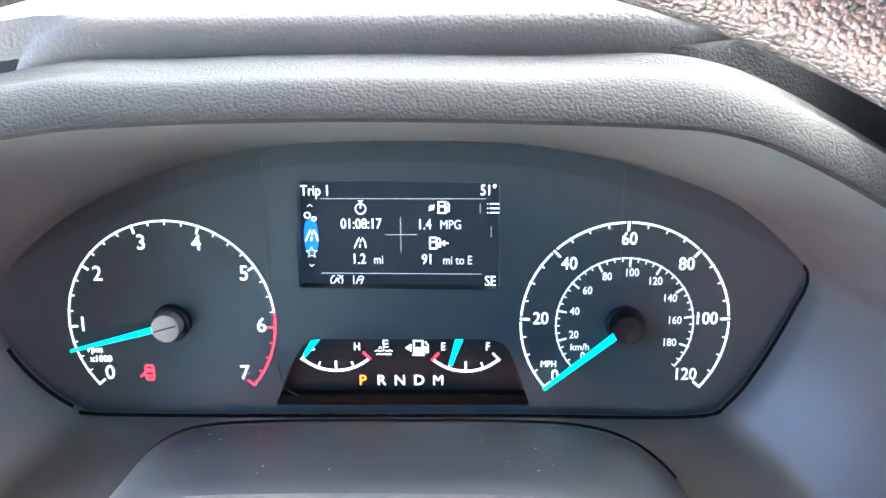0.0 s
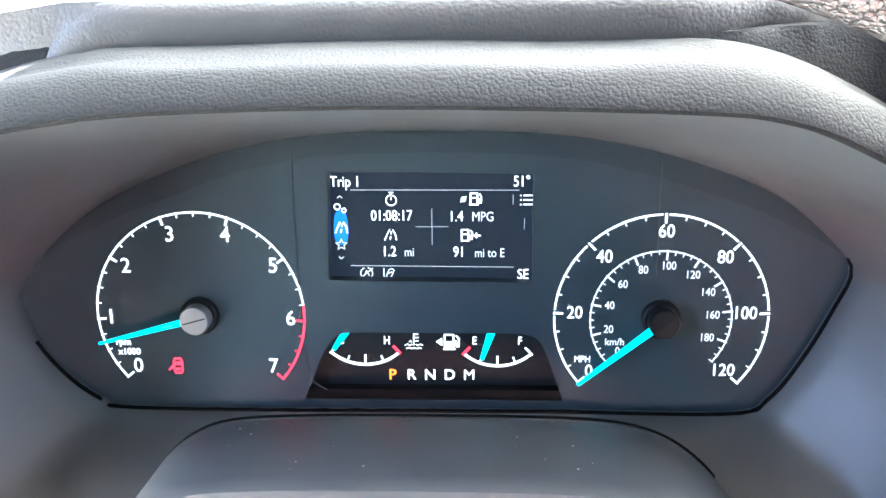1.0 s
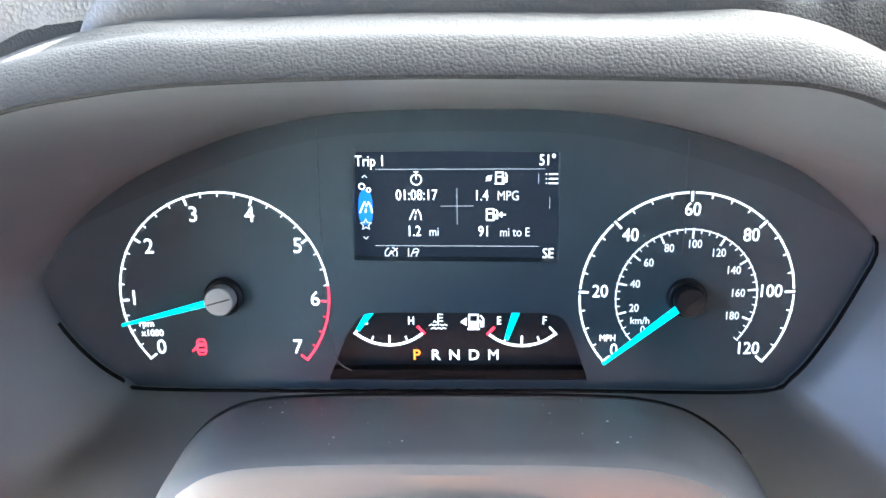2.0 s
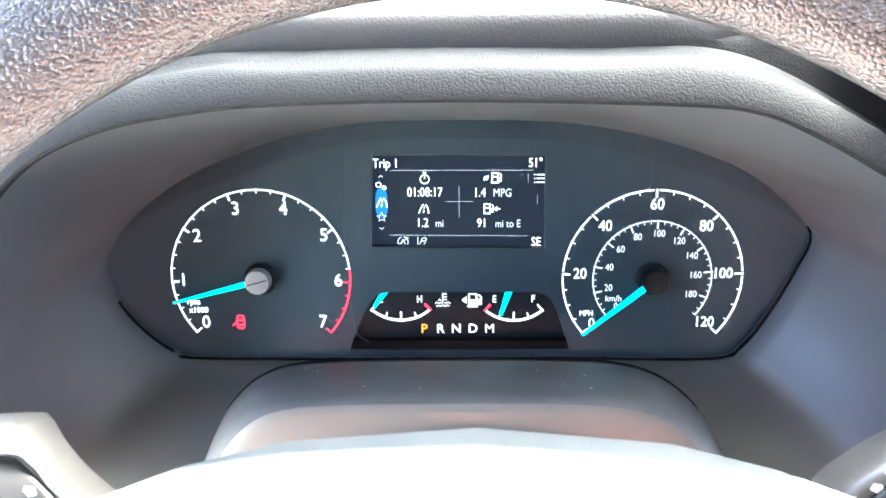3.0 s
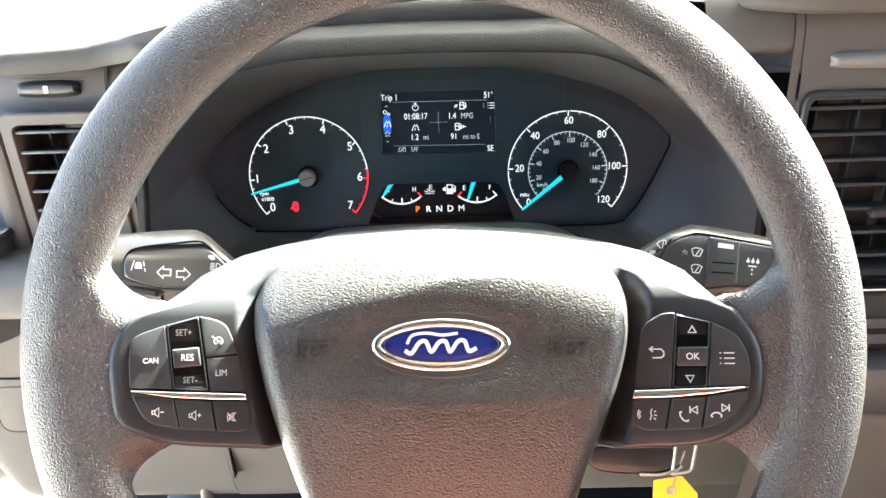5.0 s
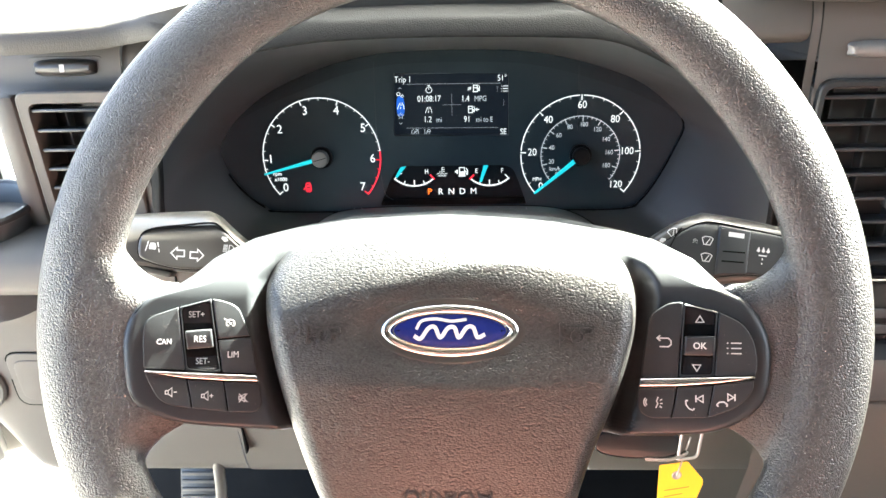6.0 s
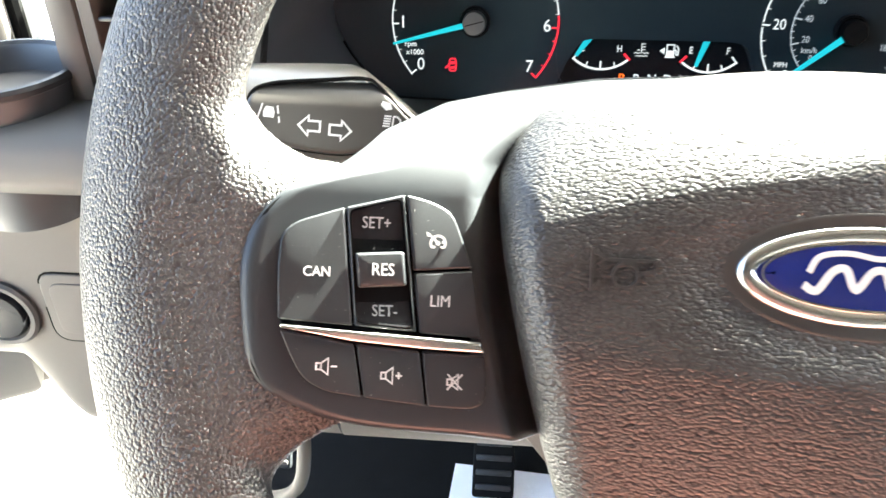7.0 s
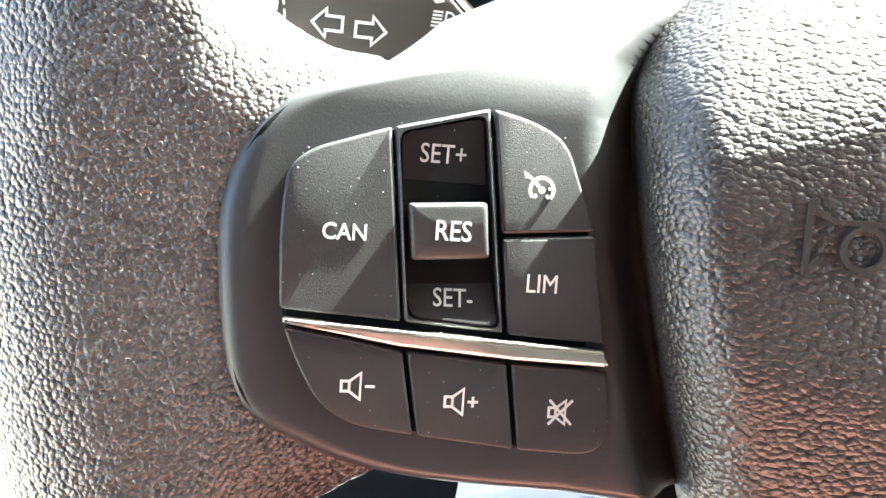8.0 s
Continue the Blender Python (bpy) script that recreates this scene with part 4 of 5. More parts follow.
def back_y(p):
    """Height up the wheel of the shell's rear upper edge."""
    return p.y + (table([(0, 59.2), (60, 55), (90, 48.5), (112, 41), (130, 30), (147, 13), (154, 0)], abs(p.x)) - p.y) * ease(0, 12, p.y)


def back_h(p):
    return -36 - ease(0, 12, p.y) * table([(0, 48), (60, 46), (90, 38), (112, 22), (130, 8), (154, 0)], abs(p.x))


bm = dome(shell_line, lambda x, y, s: shell_h(x, y) - roll_off(x, y, s, 0, -5, 6.0, 6.0), 120, (0, -5))
loft([[Vector((p.x, p.y, shell_h(p.x, p.y) - 6.0)) * MM for p in shell_line], [Vector((p.x, p.y, shell_h(p.x, p.y) - 12)) * MM for p in shell_line], [Vector((p.x * 0.96, p.y * 0.94 if p.y < 0 else back_y(p), -36 if p.y < 0 else back_h(p))) * MM for p in shell_line]], True, bm)
bmesh.ops.remove_doubles(bm, verts=bm.verts[:], dist=1e-6)
part("spoke_shell", bm, SATIN, wheel, "satin black spoke shell")
for side in (-1, 1):
    run = [p for p in shell_line if p.x * side > 116 and -52 < p.y < 10]
    run = sorted(run, key=lambda p: math.atan2(p.y + 15, p.x * side - 60))
    seal = [[Vector((p.x + (p.x - side * 90) * k / 50, p.y + (p.y + 15) * k / 50, root_h(p.x, p.y) + h)) * MM for p in run] for k, h in ((-3.8, -4.0), (-3.2, -1.4), (-2.6, -0.15), (-2.1, -0.1), (-1.9, -1.5))]
    part("shell_joint", loft(seal, closed=False), GAP, wheel, "dark joint round the spoke shell")
part("lower_spoke", pillow(curve_loop([(-52, -50), (-50, -110), (-56, -150), (-62, -172), (62, -172), (56, -150), (50, -110), (52, -50)], 6), [(0, -26), (0, -14), (2, -10), (6, -8)]), SATIN, wheel, "satin black lower spoke")
part("hub_back", lathe([(44, -90), (46, -70), (46, -32), (30, -30)], 48, at=(0, -8)), SATIN, wheel)

COVER_LINE = [(-90, 10), (-89.5, 19), (-85, 30), (-75, 38.5), (-37, 46.5), (0, 48.8), (37, 46.5), (72, 38), (82, 29.5), (86, 18), (86, 4), (83.5, -12), (76.5, -35), (65, -66), (57, -94), (50, -118), (34, -131), (0, -134),
              (-36, -131), (-52, -118), (-60, -96), (-68, -76), (-79, -42), (-87, -10)]


def cover_h(x, y):
    dish = 4.2 * math.exp(-((x + 2) / 50) ** 2 - ((y + 4.4) / 18) ** 2)
    brow = max(0, y + 0.0020 * x * x - 8)
    fold = -29 + 0.0006 * x * x - y
    crown = 9.0 - 3.6 * (x / 88) ** 2 - 0.0130 * brow ** 2 - 0.0007 * max(0, -30 - y) ** 2 - 0.16 * max(0, fold) * ease(0, 4, fold)
    ring = 1.2 * math.exp(-((math.hypot((x + 2) / 1.9, y + 4.4) - 18.5) / 3.0) ** 2)
    return crown - dish - ring * 0.35


cover_line = curve_loop(COVER_LINE, 8)
bm = dome(cover_line, lambda x, y, s: cover_h(x, y) - roll_off(x, y, s, 0, -18, 11.0, 12.0), 60, (0, -18))
loft([[Vector((p.x, p.y, cover_h(p.x, p.y) - 12)) * MM for p in cover_line], [Vector((p.x * 0.99, p.y * 0.99, cover_h(p.x, p.y) - 26)) * MM for p in cover_line]], True, bm)
bmesh.ops.remove_doubles(bm, verts=bm.verts[:], dist=1e-6)
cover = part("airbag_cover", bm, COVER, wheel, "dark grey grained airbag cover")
lettering("AIRBAG", 8.5, -2.3, -79.0, cover_h(0, -79) - 0.2, COVER_PLAIN, cover, 1.0, label="embossed word", thick=0.5)
for sx in (-59.5, 56.5):
    k = 1 if sx < 0 else -1
    icon([[(-8, 5.2), (-8, -5.2)], [(-8, 4.6), (-4.5, 2.6), (7, 2.6)], [(-8, -4.6), (-6, -2.6)], (True, *arc(0, -1.0, 3.0, 0, 345, 16)), [(7, 2.6), (7, 0.6), (3.0, -0.4)]], sx, -5.9, cover_h(sx, -5.9) + 0.05, COVER_PLAIN, cover, 0.75, 1.0, name="horn_mark", thick=0.7)

# badge
BX, BY = -1.9, -4.4


def ellipse(a, b, n=72):
    return [(a * math.cos(2 * math.pi * i / n), b * math.sin(2 * math.pi * i / n)) for i in range(n)]


part("badge_recess", dome([Vector((BX + x, BY + y)) for x, y in ellipse(36.0, 15.6)], lambda x, y, s: cover_h(x, y) + 0.22 - 0.9 * max(0, (s - 0.93) / 0.07) ** 2, 24, (BX, BY)), STALK, wheel, "smooth dark recess round the badge")
badge = part("badge", pillow(ellipse(31.8, 12.3), [(0, -1.5), (0, 1.2), (0.5, 2.2), (1.4, 2.8), (2.6, 2.9), (3.8, 2.5), (4.4, 1.8)]), CHROME, wheel, "chrome-rimmed blue oval badge", m=pose(BX * MM, BY * MM, 4.4 * MM))
part("badge_field", pillow(ellipse(27.2, 8.6), [(0, 1.5), (0, 2.05), (1.0, 2.25), (4, 2.6)]), BADGE_BLUE, badge, "deep blue oval field")
part("badge_line", strip(ellipse(26.0, 7.9), 0.45, 2.2, 2.55, True), CHROME, badge, smooth=False)
part("flourish", strip(curve_open([(-15.5, 0.6), (-13.0, 4.4), (-6.5, 5.4), (0.5, 4.4), (7.5, 5.2)], 8), 1.3, 2.3, 2.9), PRINT, badge, "plain white swash", smooth=False)
part("flourish", strip(curve_open([(-16.5, -2.4), (-13.5, -3.6), (-10.0, 1.0), (-7.0, 1.6), (-4.5, -3.0), (-1.0, 1.2), (2.0, 1.4), (4.0, -3.0), (7.5, 1.4), (10.5, 1.6), (12.5, -2.8), (16.0, -1.6)], 8), 1.8, 2.3, 2.9), PRINT, badge, "plain white wave", smooth=False)

# left button pod
POD_L = on_wheel(-97, 0, -4.5, -0.24)
POD_R = on_wheel(97, 0, -6.0, 0.20)
L_LINE = [(-46.7, -21.5), (-47.3, -9.8), (-46.7, -1.4), (-43.6, 1.9), (-31.8, 6.1), (-17.4, 10.0), (-10.2, 8.5), (-4.5, 5.9), (1.4, -8.7), (4.9, -24.9), (6.8, -39.8), (5.1, -43.1), (1.8, -43.9), (-9.6, -43.2), (-25.2, -41.1), (-34.9, -39.6), (-40.2, -36.4), (-43.9, -29.9)]
R_LINE = [(-4.5, 3.0), (4.6, 8.6), (9.8, 9.0), (26.2, 4.7), (37.4, -0.5), (42.3, -8.2), (43.9, -18.6), (42.8, -25.1), (42.0, -31.6), (35.7, -39.5), (23.2, -44.4), (5.5, -45.8), (-4.8, -46.2), (-10.5, -42.4), (-9.9, -33.1)]


def pod(name, line, m):
    return part(name, pillow(inset(rounded(line, 3), -0.45), [(0, -6), (0, -1.0), (0.3, -0.7)]), GAP, wheel, "recessed black button bed", m=m)


def button(parent, line, name, h=1.0, r=3.0, edge=0.55, mat=None, label="", gap=0.17, tilt=None):
    pts = [Vector(p) for p in line]
    if area2(pts) < 0:
        pts.reverse()
        r = r[::-1] if isinstance(r, list) else r
    return part(name, pillow(inset(rounded(pts, r), gap), button_profile(-2, h, edge), tilt), mat or BUTTON, parent, label, sharp=60)


def barrel(parent, line, name, h, cy, slope, label):
    """A raised button, rounded over from top to bottom."""
    pts = [Vector(p) for p in line]
    pts = inset(rounded(pts if area2(pts) > 0 else pts[::-1], 0.9), 0.2)
    cx = sum(p.x for p in pts) / len(pts)
    rise = lambda x, y: y - cy - slope * (x - cx)
    fall = lambda x, y: h - (0.046 if rise(x, y) < 0 else 0.004) * rise(x, y) ** 2
    bmb = dome(pts, lambda x, y, s: fall(x, y) - roll_off(x, y, s, cx, cy, 0.8, 0.8), 14, (cx, cy))
    loft([[Vector((p.x, p.y, fall(p.x, p.y) - 0.8)) * MM for p in pts], [Vector((p.x, p.y, -2)) * MM for p in pts]], True, bmb)
    bmesh.ops.remove_doubles(bmb, verts=bmb.verts[:], dist=1e-6)
    return part(name, bmb, BUTTON, parent, label, sharp=60)


def rocker_frame(parent, outline, hole):
    pts = rounded(outline, 0.8)
    pts = inset(pts if area2(pts) > 0 else pts[::-1], 0.17)
    hol = rounded(hole, 1.6)
    bmr = sheet_with_holes(inset(pts, 0.4), [hol], 1.0, -3.0)
    loft([[Vector((p.x, p.y, 1.0)) * MM for p in inset(pts, 0.4)], [Vector((p.x, p.y, 0.6)) * MM for p in pts], [Vector((p.x, p.y, -2)) * MM for p in pts]], True, bmr)
    bmesh.ops.remove_doubles(bmr, verts=bmr.verts[:], dist=1e-6)
    return part("rocker_bezel", bmr, SATIN, parent, "satin black rocker bezel")


podl = pod("left_button_pod", L_LINE, POD_L)
button(podl, [(-46.7, -22), (-47.3, -9.8), (-46.7, -1.0), (-43.2, 2.1), (-31.6, 6.1), (-28.3, -23.3)], "cancel_button", r=[1, 4, 4, 4, 0.8, 0.8])
rocker_frame(podl, [(-31.4, 6.1), (-17.0, 9.9), (-12.3, -24.5), (-28.1, -23.3)], [(-30.6, 5.3), (-17.6, 8.8), (-13.0, -23.7), (-27.5, -22.7)])
button(podl, [(-30.4, 5.2), (-17.8, 8.6), (-16.0, -3.6), (-29.3, -4.9)], "rocker_top", -0.2, [1.5, 1.5, 0.4, 0.4], 0.2, GLOSS, "gloss black rocker face", tilt=lambda x, y: -0.12 * (5 - y) + 0.3)
button(podl, [(-28.4, -13.6), (-14.9, -12.8), (-13.1, -23.5), (-27.4, -22.5)], "rocker_bottom", -0.2, [0.4, 0.4, 2, 2], 0.2, GLOSS, "gloss black rocker face", tilt=lambda x, y: 0.026 * max(0, -13 - y) ** 2 - 1.3)
barrel(podl, [(-28.8, -5.0), (-16.6, -4.1), (-15.5, -13.0), (-27.7, -13.9)], "resume_button", 2.6, -9.0, 0.07, "raised satin black button")
button(podl, [(-16.7, 9.9), (-10.2, 8.6), (-4.5, 5.9), (1.2, -7.9), (-14.0, -9.2)], "cruise_button", r=[0.8, 4, 4, 0.8, 0.8])
button(podl, [(-13.9, -9.5), (1.3, -8.3), (4.6, -25.8), (-11.8, -24.7)], "limit_button", r=[0.8, 1, 0.8, 0.8])
part("chrome_trim", pillow(inset(rounded([(-46.1, -24.0), (-37.5, -25.4), (-28.8, -26.9), (-10.8, -28.5), (5.2, -29.3), (4.2, -26.2), (-29, -24.0), (-46.3, -22.8)], 0.5), 0.1), button_profile(-2, 2.0, 0.8)), CHROME, podl, "slim satin chrome trim blade")
button(podl, [(-46.1, -24.4), (-37.5, -25.8), (-27.8, -27.6), (-25.3, -41.0), (-34.9, -39.6), (-40.2, -36.4), (-43.9, -29.9)], "volume_down_button", 0.8, [1, 3, 0.8, 0.8, 5, 5, 5])
button(podl, [(-27.4, -27.6), (-11.3, -29.1), (-9.1, -43.1), (-24.9, -41.1)], "volume_up_button", 0.8, [0.8] * 4)
button(podl, [(-10.9, -29.1), (5.5, -30.0), (6.8, -39.8), (5.1, -43.1), (1.8, -43.9), (-8.7, -43.2)], "mute_button", 0.8, [0.8, 1, 4, 4, 3, 0.8])
lettering("CAN", 2.4, -37.7, -10.1, 1.05, PRINT, podl, 0.92, bold=0.03)
lettering("SET+", 2.9, -23.6, 2.3, 0.0, PRINT_DIM, podl, 0.82).rotation_euler.x = 0.12
lettering("RES", 3.0, -21.8, -9.0, 2.62, PRINT, podl, 0.86, bold=0.02)
lettering("SET-", 2.9, -20.6, -19.4, 0.0, PRINT_DIM, podl, 0.82).rotation_euler.x = -0.33
lettering("LIM", 2.9, -6.9, -16.5, 1.05, PRINT, podl, 0.86)
icon([arc(0, 0, 3.0, -130, 130, 18), [(0, 0), (-2.0, 2.0)], [(-4.6, 3.6), (-2.6, 2.6)], [(-2.0, -1.9), (-1.2, -1.2)], [(2.0, -1.9), (1.2, -1.2)], [(2.6, 0.6), (1.6, 0.4)]], -8.2, -1.9, 1.05, PRINT, podl, 0.55, 0.62, name="cruise_mark", fills=[arc(0, 0, 0.9, 0, 330, 10)[:-1], [(-4.9, 4.4), (-3.2, 3.6), (-4.4, 2.4)]])
SPEAKER = [(True, (-3.2, -1.1), (-1.5, -1.1), (-1.5, 1.1), (-3.2, 1.1)), (True, (-1.5, -1.1), (0.9, -2.9), (0.9, 2.9), (-1.5, 1.1))]
icon(SPEAKER + [[(1.9, 0), (4.0, 0)]], -34.6, -33.2, 0.85, PRINT, podl, 0.4, 0.70, name="volume_mark")
icon(SPEAKER + [[(1.9, 0), (4.3, 0)], [(3.1, -1.2), (3.1, 1.2)]], -18.6, -35.3, 0.85, PRINT, podl, 0.4, 0.70, name="volume_mark")
icon(SPEAKER + [[(-3.2, -3.0), (2.6, 3.0)], [(-3.2, 3.0), (2.6, -3.0)]], -1.9, -36.7, 0.85, PRINT, podl, 0.4, 0.66, name="mute_mark")

podr = pod("right_button_pod", R_LINE, POD_R)
button(podr, [(-4.4, 3.0), (4.6, 8.6), (9.8, 9.0), (11.0, 8.4), (8.3, -26.4), (-8.6, -27.0), (-8.0, -20)], "back_button", r=[4, 3, 1, 0.8, 0.8, 0.8, 4])
rocker_frame(podr, [(11.2, 8.3), (26.7, 4.5), (24.4, -25.6), (8.6, -26.4)], [(11.9, 7.2), (25.9, 3.9), (23.7, -24.9), (9.4, -25.6)])
button(podr, [(12.0, 7.0), (25.7, 3.8), (25.1, -5.8), (11.4, -5.8)], "rocker_top", -0.2, [1.5, 1.5, 0.4, 0.4], 0.2, GLOSS, "gloss black rocker face", tilt=lambda x, y: -0.12 * (5 - y) + 0.3)
button(podr, [(10.6, -16.6), (24.4, -16.6), (23.6, -24.8), (9.6, -25.4)], "rocker_bottom", -0.2, [0.4, 0.4, 2, 2], 0.2, GLOSS, "gloss black rocker face", tilt=lambda x, y: 0.12 * (-22 - y) + 0.3)
barrel(podr, [(11.3, -7.0), (25.0, -6.8), (24.3, -16.0), (10.7, -16.2)], "ok_button", 3.4, -11.5, 0.0, "raised satin black button")
button(podr, [(26.9, 4.4), (37.4, -0.5), (42.3, -8.2), (43.9, -18.6), (42.8, -24.9), (24.6, -25.5)], "menu_button", r=[0.8, 4, 4, 4, 1, 0.8])
part("chrome_trim", pillow(inset(rounded([(-8.8, -27.4), (42.3, -25.2), (42.5, -25.8), (25.9, -28.5), (8, -30.3), (-9.7, -31.0)], 0.4), 0.1), button_profile(-2, 2.0, 0.8)), CHROME, podr, "slim satin chrome trim blade")
button(podr, [(-9.9, -31.4), (7.8, -31.1), (4.9, -45.7), (-4.8, -46.2), (-10.5, -42.4)], "voice_button", 0.8, [0.8, 0.8, 0.8, 4, 4])
button(podr, [(8.2, -31.0), (24.0, -29.9), (21.1, -44.9), (5.3, -45.7)], "answer_button", 0.8, [0.8] * 4)
button(podr, [(24.4, -29.8), (42.1, -26.6), (42.0, -31.6), (35.7, -39.5), (23.2, -44.4), (21.5, -44.7)], "hang_up_button", 0.8, [0.8, 1, 4, 5, 3, 0.8])
lettering("OK", 3.0, 17.9, -11.5, 3.42, PRINT, podr, 0.95, bold=0.05)
icon([[(-3.0, 2.0), (2.0, 2.0), (3.2, 0.8), (3.2, -1.0), (2.0, -2.0), (-2.0, -2.0)], [(-1.6, 3.3), (-3.2, 2.0), (-1.6, 0.7)]], 2.0, -10.2, 1.05, PRINT, podr, 0.55, name="back_mark")
icon([(True, (-1.8, -1.4), (1.8, -1.4), (0, 1.6))], 18.4, 0.8, 0.0, PRINT, podr, 0.5, name="up_mark").rotation_euler.x = 0.12
icon([(True, (-1.8, 1.4), (1.8, 1.4), (0, -1.6))], 16.8, -21.9, 0.05, PRINT, podr, 0.5, name="down_mark").rotation_euler.x = -0.12
icon([[(-1.4, d), (3.2, d)] for d in (-2.4, 0, 2.4)] + [[(-3.3, d), (-2.6, d)] for d in (-2.4, 0, 2.4)], 33.4, -12.4, 1.05, PRINT, podr, 0.5, name="list_mark")
icon([arc(-2.6, 0, 1.6, 215, 325, 6), arc(-2.2, 0, 2.8, 225, 315, 6), [(0.5, -2.6), (1.4, -0.4), (0.8, 0.6), (1.6, 2.6)], [(2.4, 1.0), (3.4, 1.6)], [(2.4, -0.4), (3.6, -0.4)], [(2.2, -1.6), (3.2, -2.4)]], -2.4, -38.4, 0.85, PRINT, podr, 0.5, name="voice_mark")
icon([[(-3.6, 1.0), (-3.4, -1.0), (-2.0, -2.8), (-0.2, -3.4)], [(-3.6, 1.0), (-2.6, 1.0)], [(-0.2, -3.4), (0.2, -2.4)], (True, (4.2, 0.4), (4.2, 3.6), (1.4, 2.0)), [(1.0, 0.4), (1.0, 3.6)]], 15.2, -38.1, 0.85, PRINT, podr, 0.6, name="answer_mark")
icon([[(-4.2, -1.8), (-3.0, -0.6), (-1.0, -0.4), (0.6, -1.6)], [(-4.2, -1.8), (-3.4, -2.6)], [(0.6, -1.6), (0.2, -2.6)], (True, (0.8, 0.2), (0.8, 3.4), (3.4, 1.8)), [(3.9, 0.2), (3.9, 3.4)]], 29.6, -36.8, 0.85, PRINT, podr, 0.6, name="hang_up_mark")

# dust caught on the button pods
for pod_m, line, seed in ((POD_L, L_LINE, 3), (POD_R, R_LINE, 8)):
    rng = random.Random(seed)
    dust_bm = bmesh.new()
    for i in range(120):
        a, b = rng.choice(line), rng.choice(line)
        f = rng.random()
        ctr = Vector(((a[0] + (b[0] - a[0]) * f) * MM, (a[1] + (b[1] - a[1]) * f) * MM, 0.00106))
        bmesh.ops.create_icosphere(dust_bm, subdivisions=1, radius=rng.uniform(0.025, 0.075) * MM, matrix=Matrix.Translation(ctr))
    bmesh.ops.transform(dust_bm, matrix=WHEEL @ pod_m, verts=dust_bm.verts[:])
    tagged(part("dust", dust_bm, PRINT_DIM), "fine pale dust on the wheel buttons", "dust", kind="stuff")

# ---------------------------------------------------------------- stalks
LAMP = [[(0.8, -2.2), (0.8, 2.2), (2.2, 2.2), (3.6, 1.2), (3.6, -1.2), (2.2, -2.2), (0.8, -2.2)]] + [[(-0.2, d), (-3.0, d - 0.3)] for d in (2, 1, 0, -1, -2)]


def bend(y, y0=5.0, k=0.05):
    return k * max(0, y - y0) ** 2


def curved_plate(line, lift, edge, depth, rings=18):
    """A plate that curves away towards its top, with rolled edges and straight sides."""
    pts = curve_loop(line, 5)
    cx, cy = sum(p.x for p in pts) / len(pts), sum(p.y for p in pts) / len(pts)
    bmc = dome(pts, lambda x, y, s: lift - bend(y) - roll_off(x, y, s, cx, cy, edge, edge), rings, (cx, cy))
    loft([[Vector((p.x, p.y, lift - edge - bend(p.y))) * MM for p in pts], [Vector((p.x * 0.97, p.y * 0.97, lift - edge - depth - bend(p.y))) * MM for p in pts]], True, bmc)
    bmesh.ops.remove_doubles(bmc, verts=bmc.verts[:], dist=1e-6)
    return bmc


def stalk(name, label, m, line, face_line):
    ob = thing(name, label, "stalk", m)
    part("lever", curved_plate(line, 0, 6, 22), STALK, ob, "dark grey lever")
    part("lever_face", curved_plate(face_line, 2.0, 1.6, 3), STALK if "turn" in name else BUTTON, ob, "dark printed lever face")
    part("face_joint", strip(curve_loop(face_line, 5), 0.9, -3, 0.5, True), GAP, ob, "dark joint round the face")
    return ob


turn = stalk("turn_signal_stalk", "black turn signal stalk with white printed arrows", face((-0.1545, 0.1365, 0.7130), 30, 8, 3),
             [(-52, 4), (-52, 14), (-47, 20), (-34, 23), (2, 24.2), (10, 22.5), (17, 17), (35, 1), (42, -6), (34, -12), (14, -12), (5, -12.5), (-10, -11), (-28, -8), (-46, -3)],
             [(-27.5, 0), (-26, 9.5), (-19, 13.5), (0, 15.2), (13, 15.8), (18, 13), (27, 3.5), (31, -1), (24, -5), (14, -8.4), (5, -10.2), (-10, -8.6), (-24, -4)])
ARROW = (True, (-3.9, 0), (-0.6, 3.4), (-0.6, 1.7), (3.4, 1.7), (3.4, -1.7), (-0.6, -1.7), (-0.6, -3.4))
icon([ARROW], -5.4, -0.8, 2.1, PRINT, turn, 0.7, 1.0, name="arrow_mark", turn=-4)
icon([ARROW], 4.6, -2.2, 2.1, PRINT, turn, 0.7, 1.0, name="arrow_mark", turn=176)
icon([[(-3.8, -3.0), (-2.4, 2.6)], [(3.8, -3.2), (3.4, -1.2)], [(3.2, -0.2), (2.6, 2.4)]], -19.2, 3.6, 2.12, PRINT, turn, 0.5, 1.0, name="lane_mark", turn=-6,
     fills=[[(-1.8, -1.8), (1.8, -1.8), (1.9, 0.1), (1.2, 1.8), (-1.2, 1.8), (-1.9, 0.1)]])
icon(LAMP, 22.0, 1.2, 2.1, PRINT, turn, 0.45, 0.85, name="lamp_mark", turn=-10, fills=[])
icon([], 20.5, 6.4, 2.05, PRINT, turn, 0.5, 0.9, name="push_mark", turn=-30, fills=[[(-2.2, -0.8), (0.6, -0.8), (0.6, -1.6), (2.4, 0), (0.6, 1.6), (0.6, 0.8), (-2.2, 0.8)]])

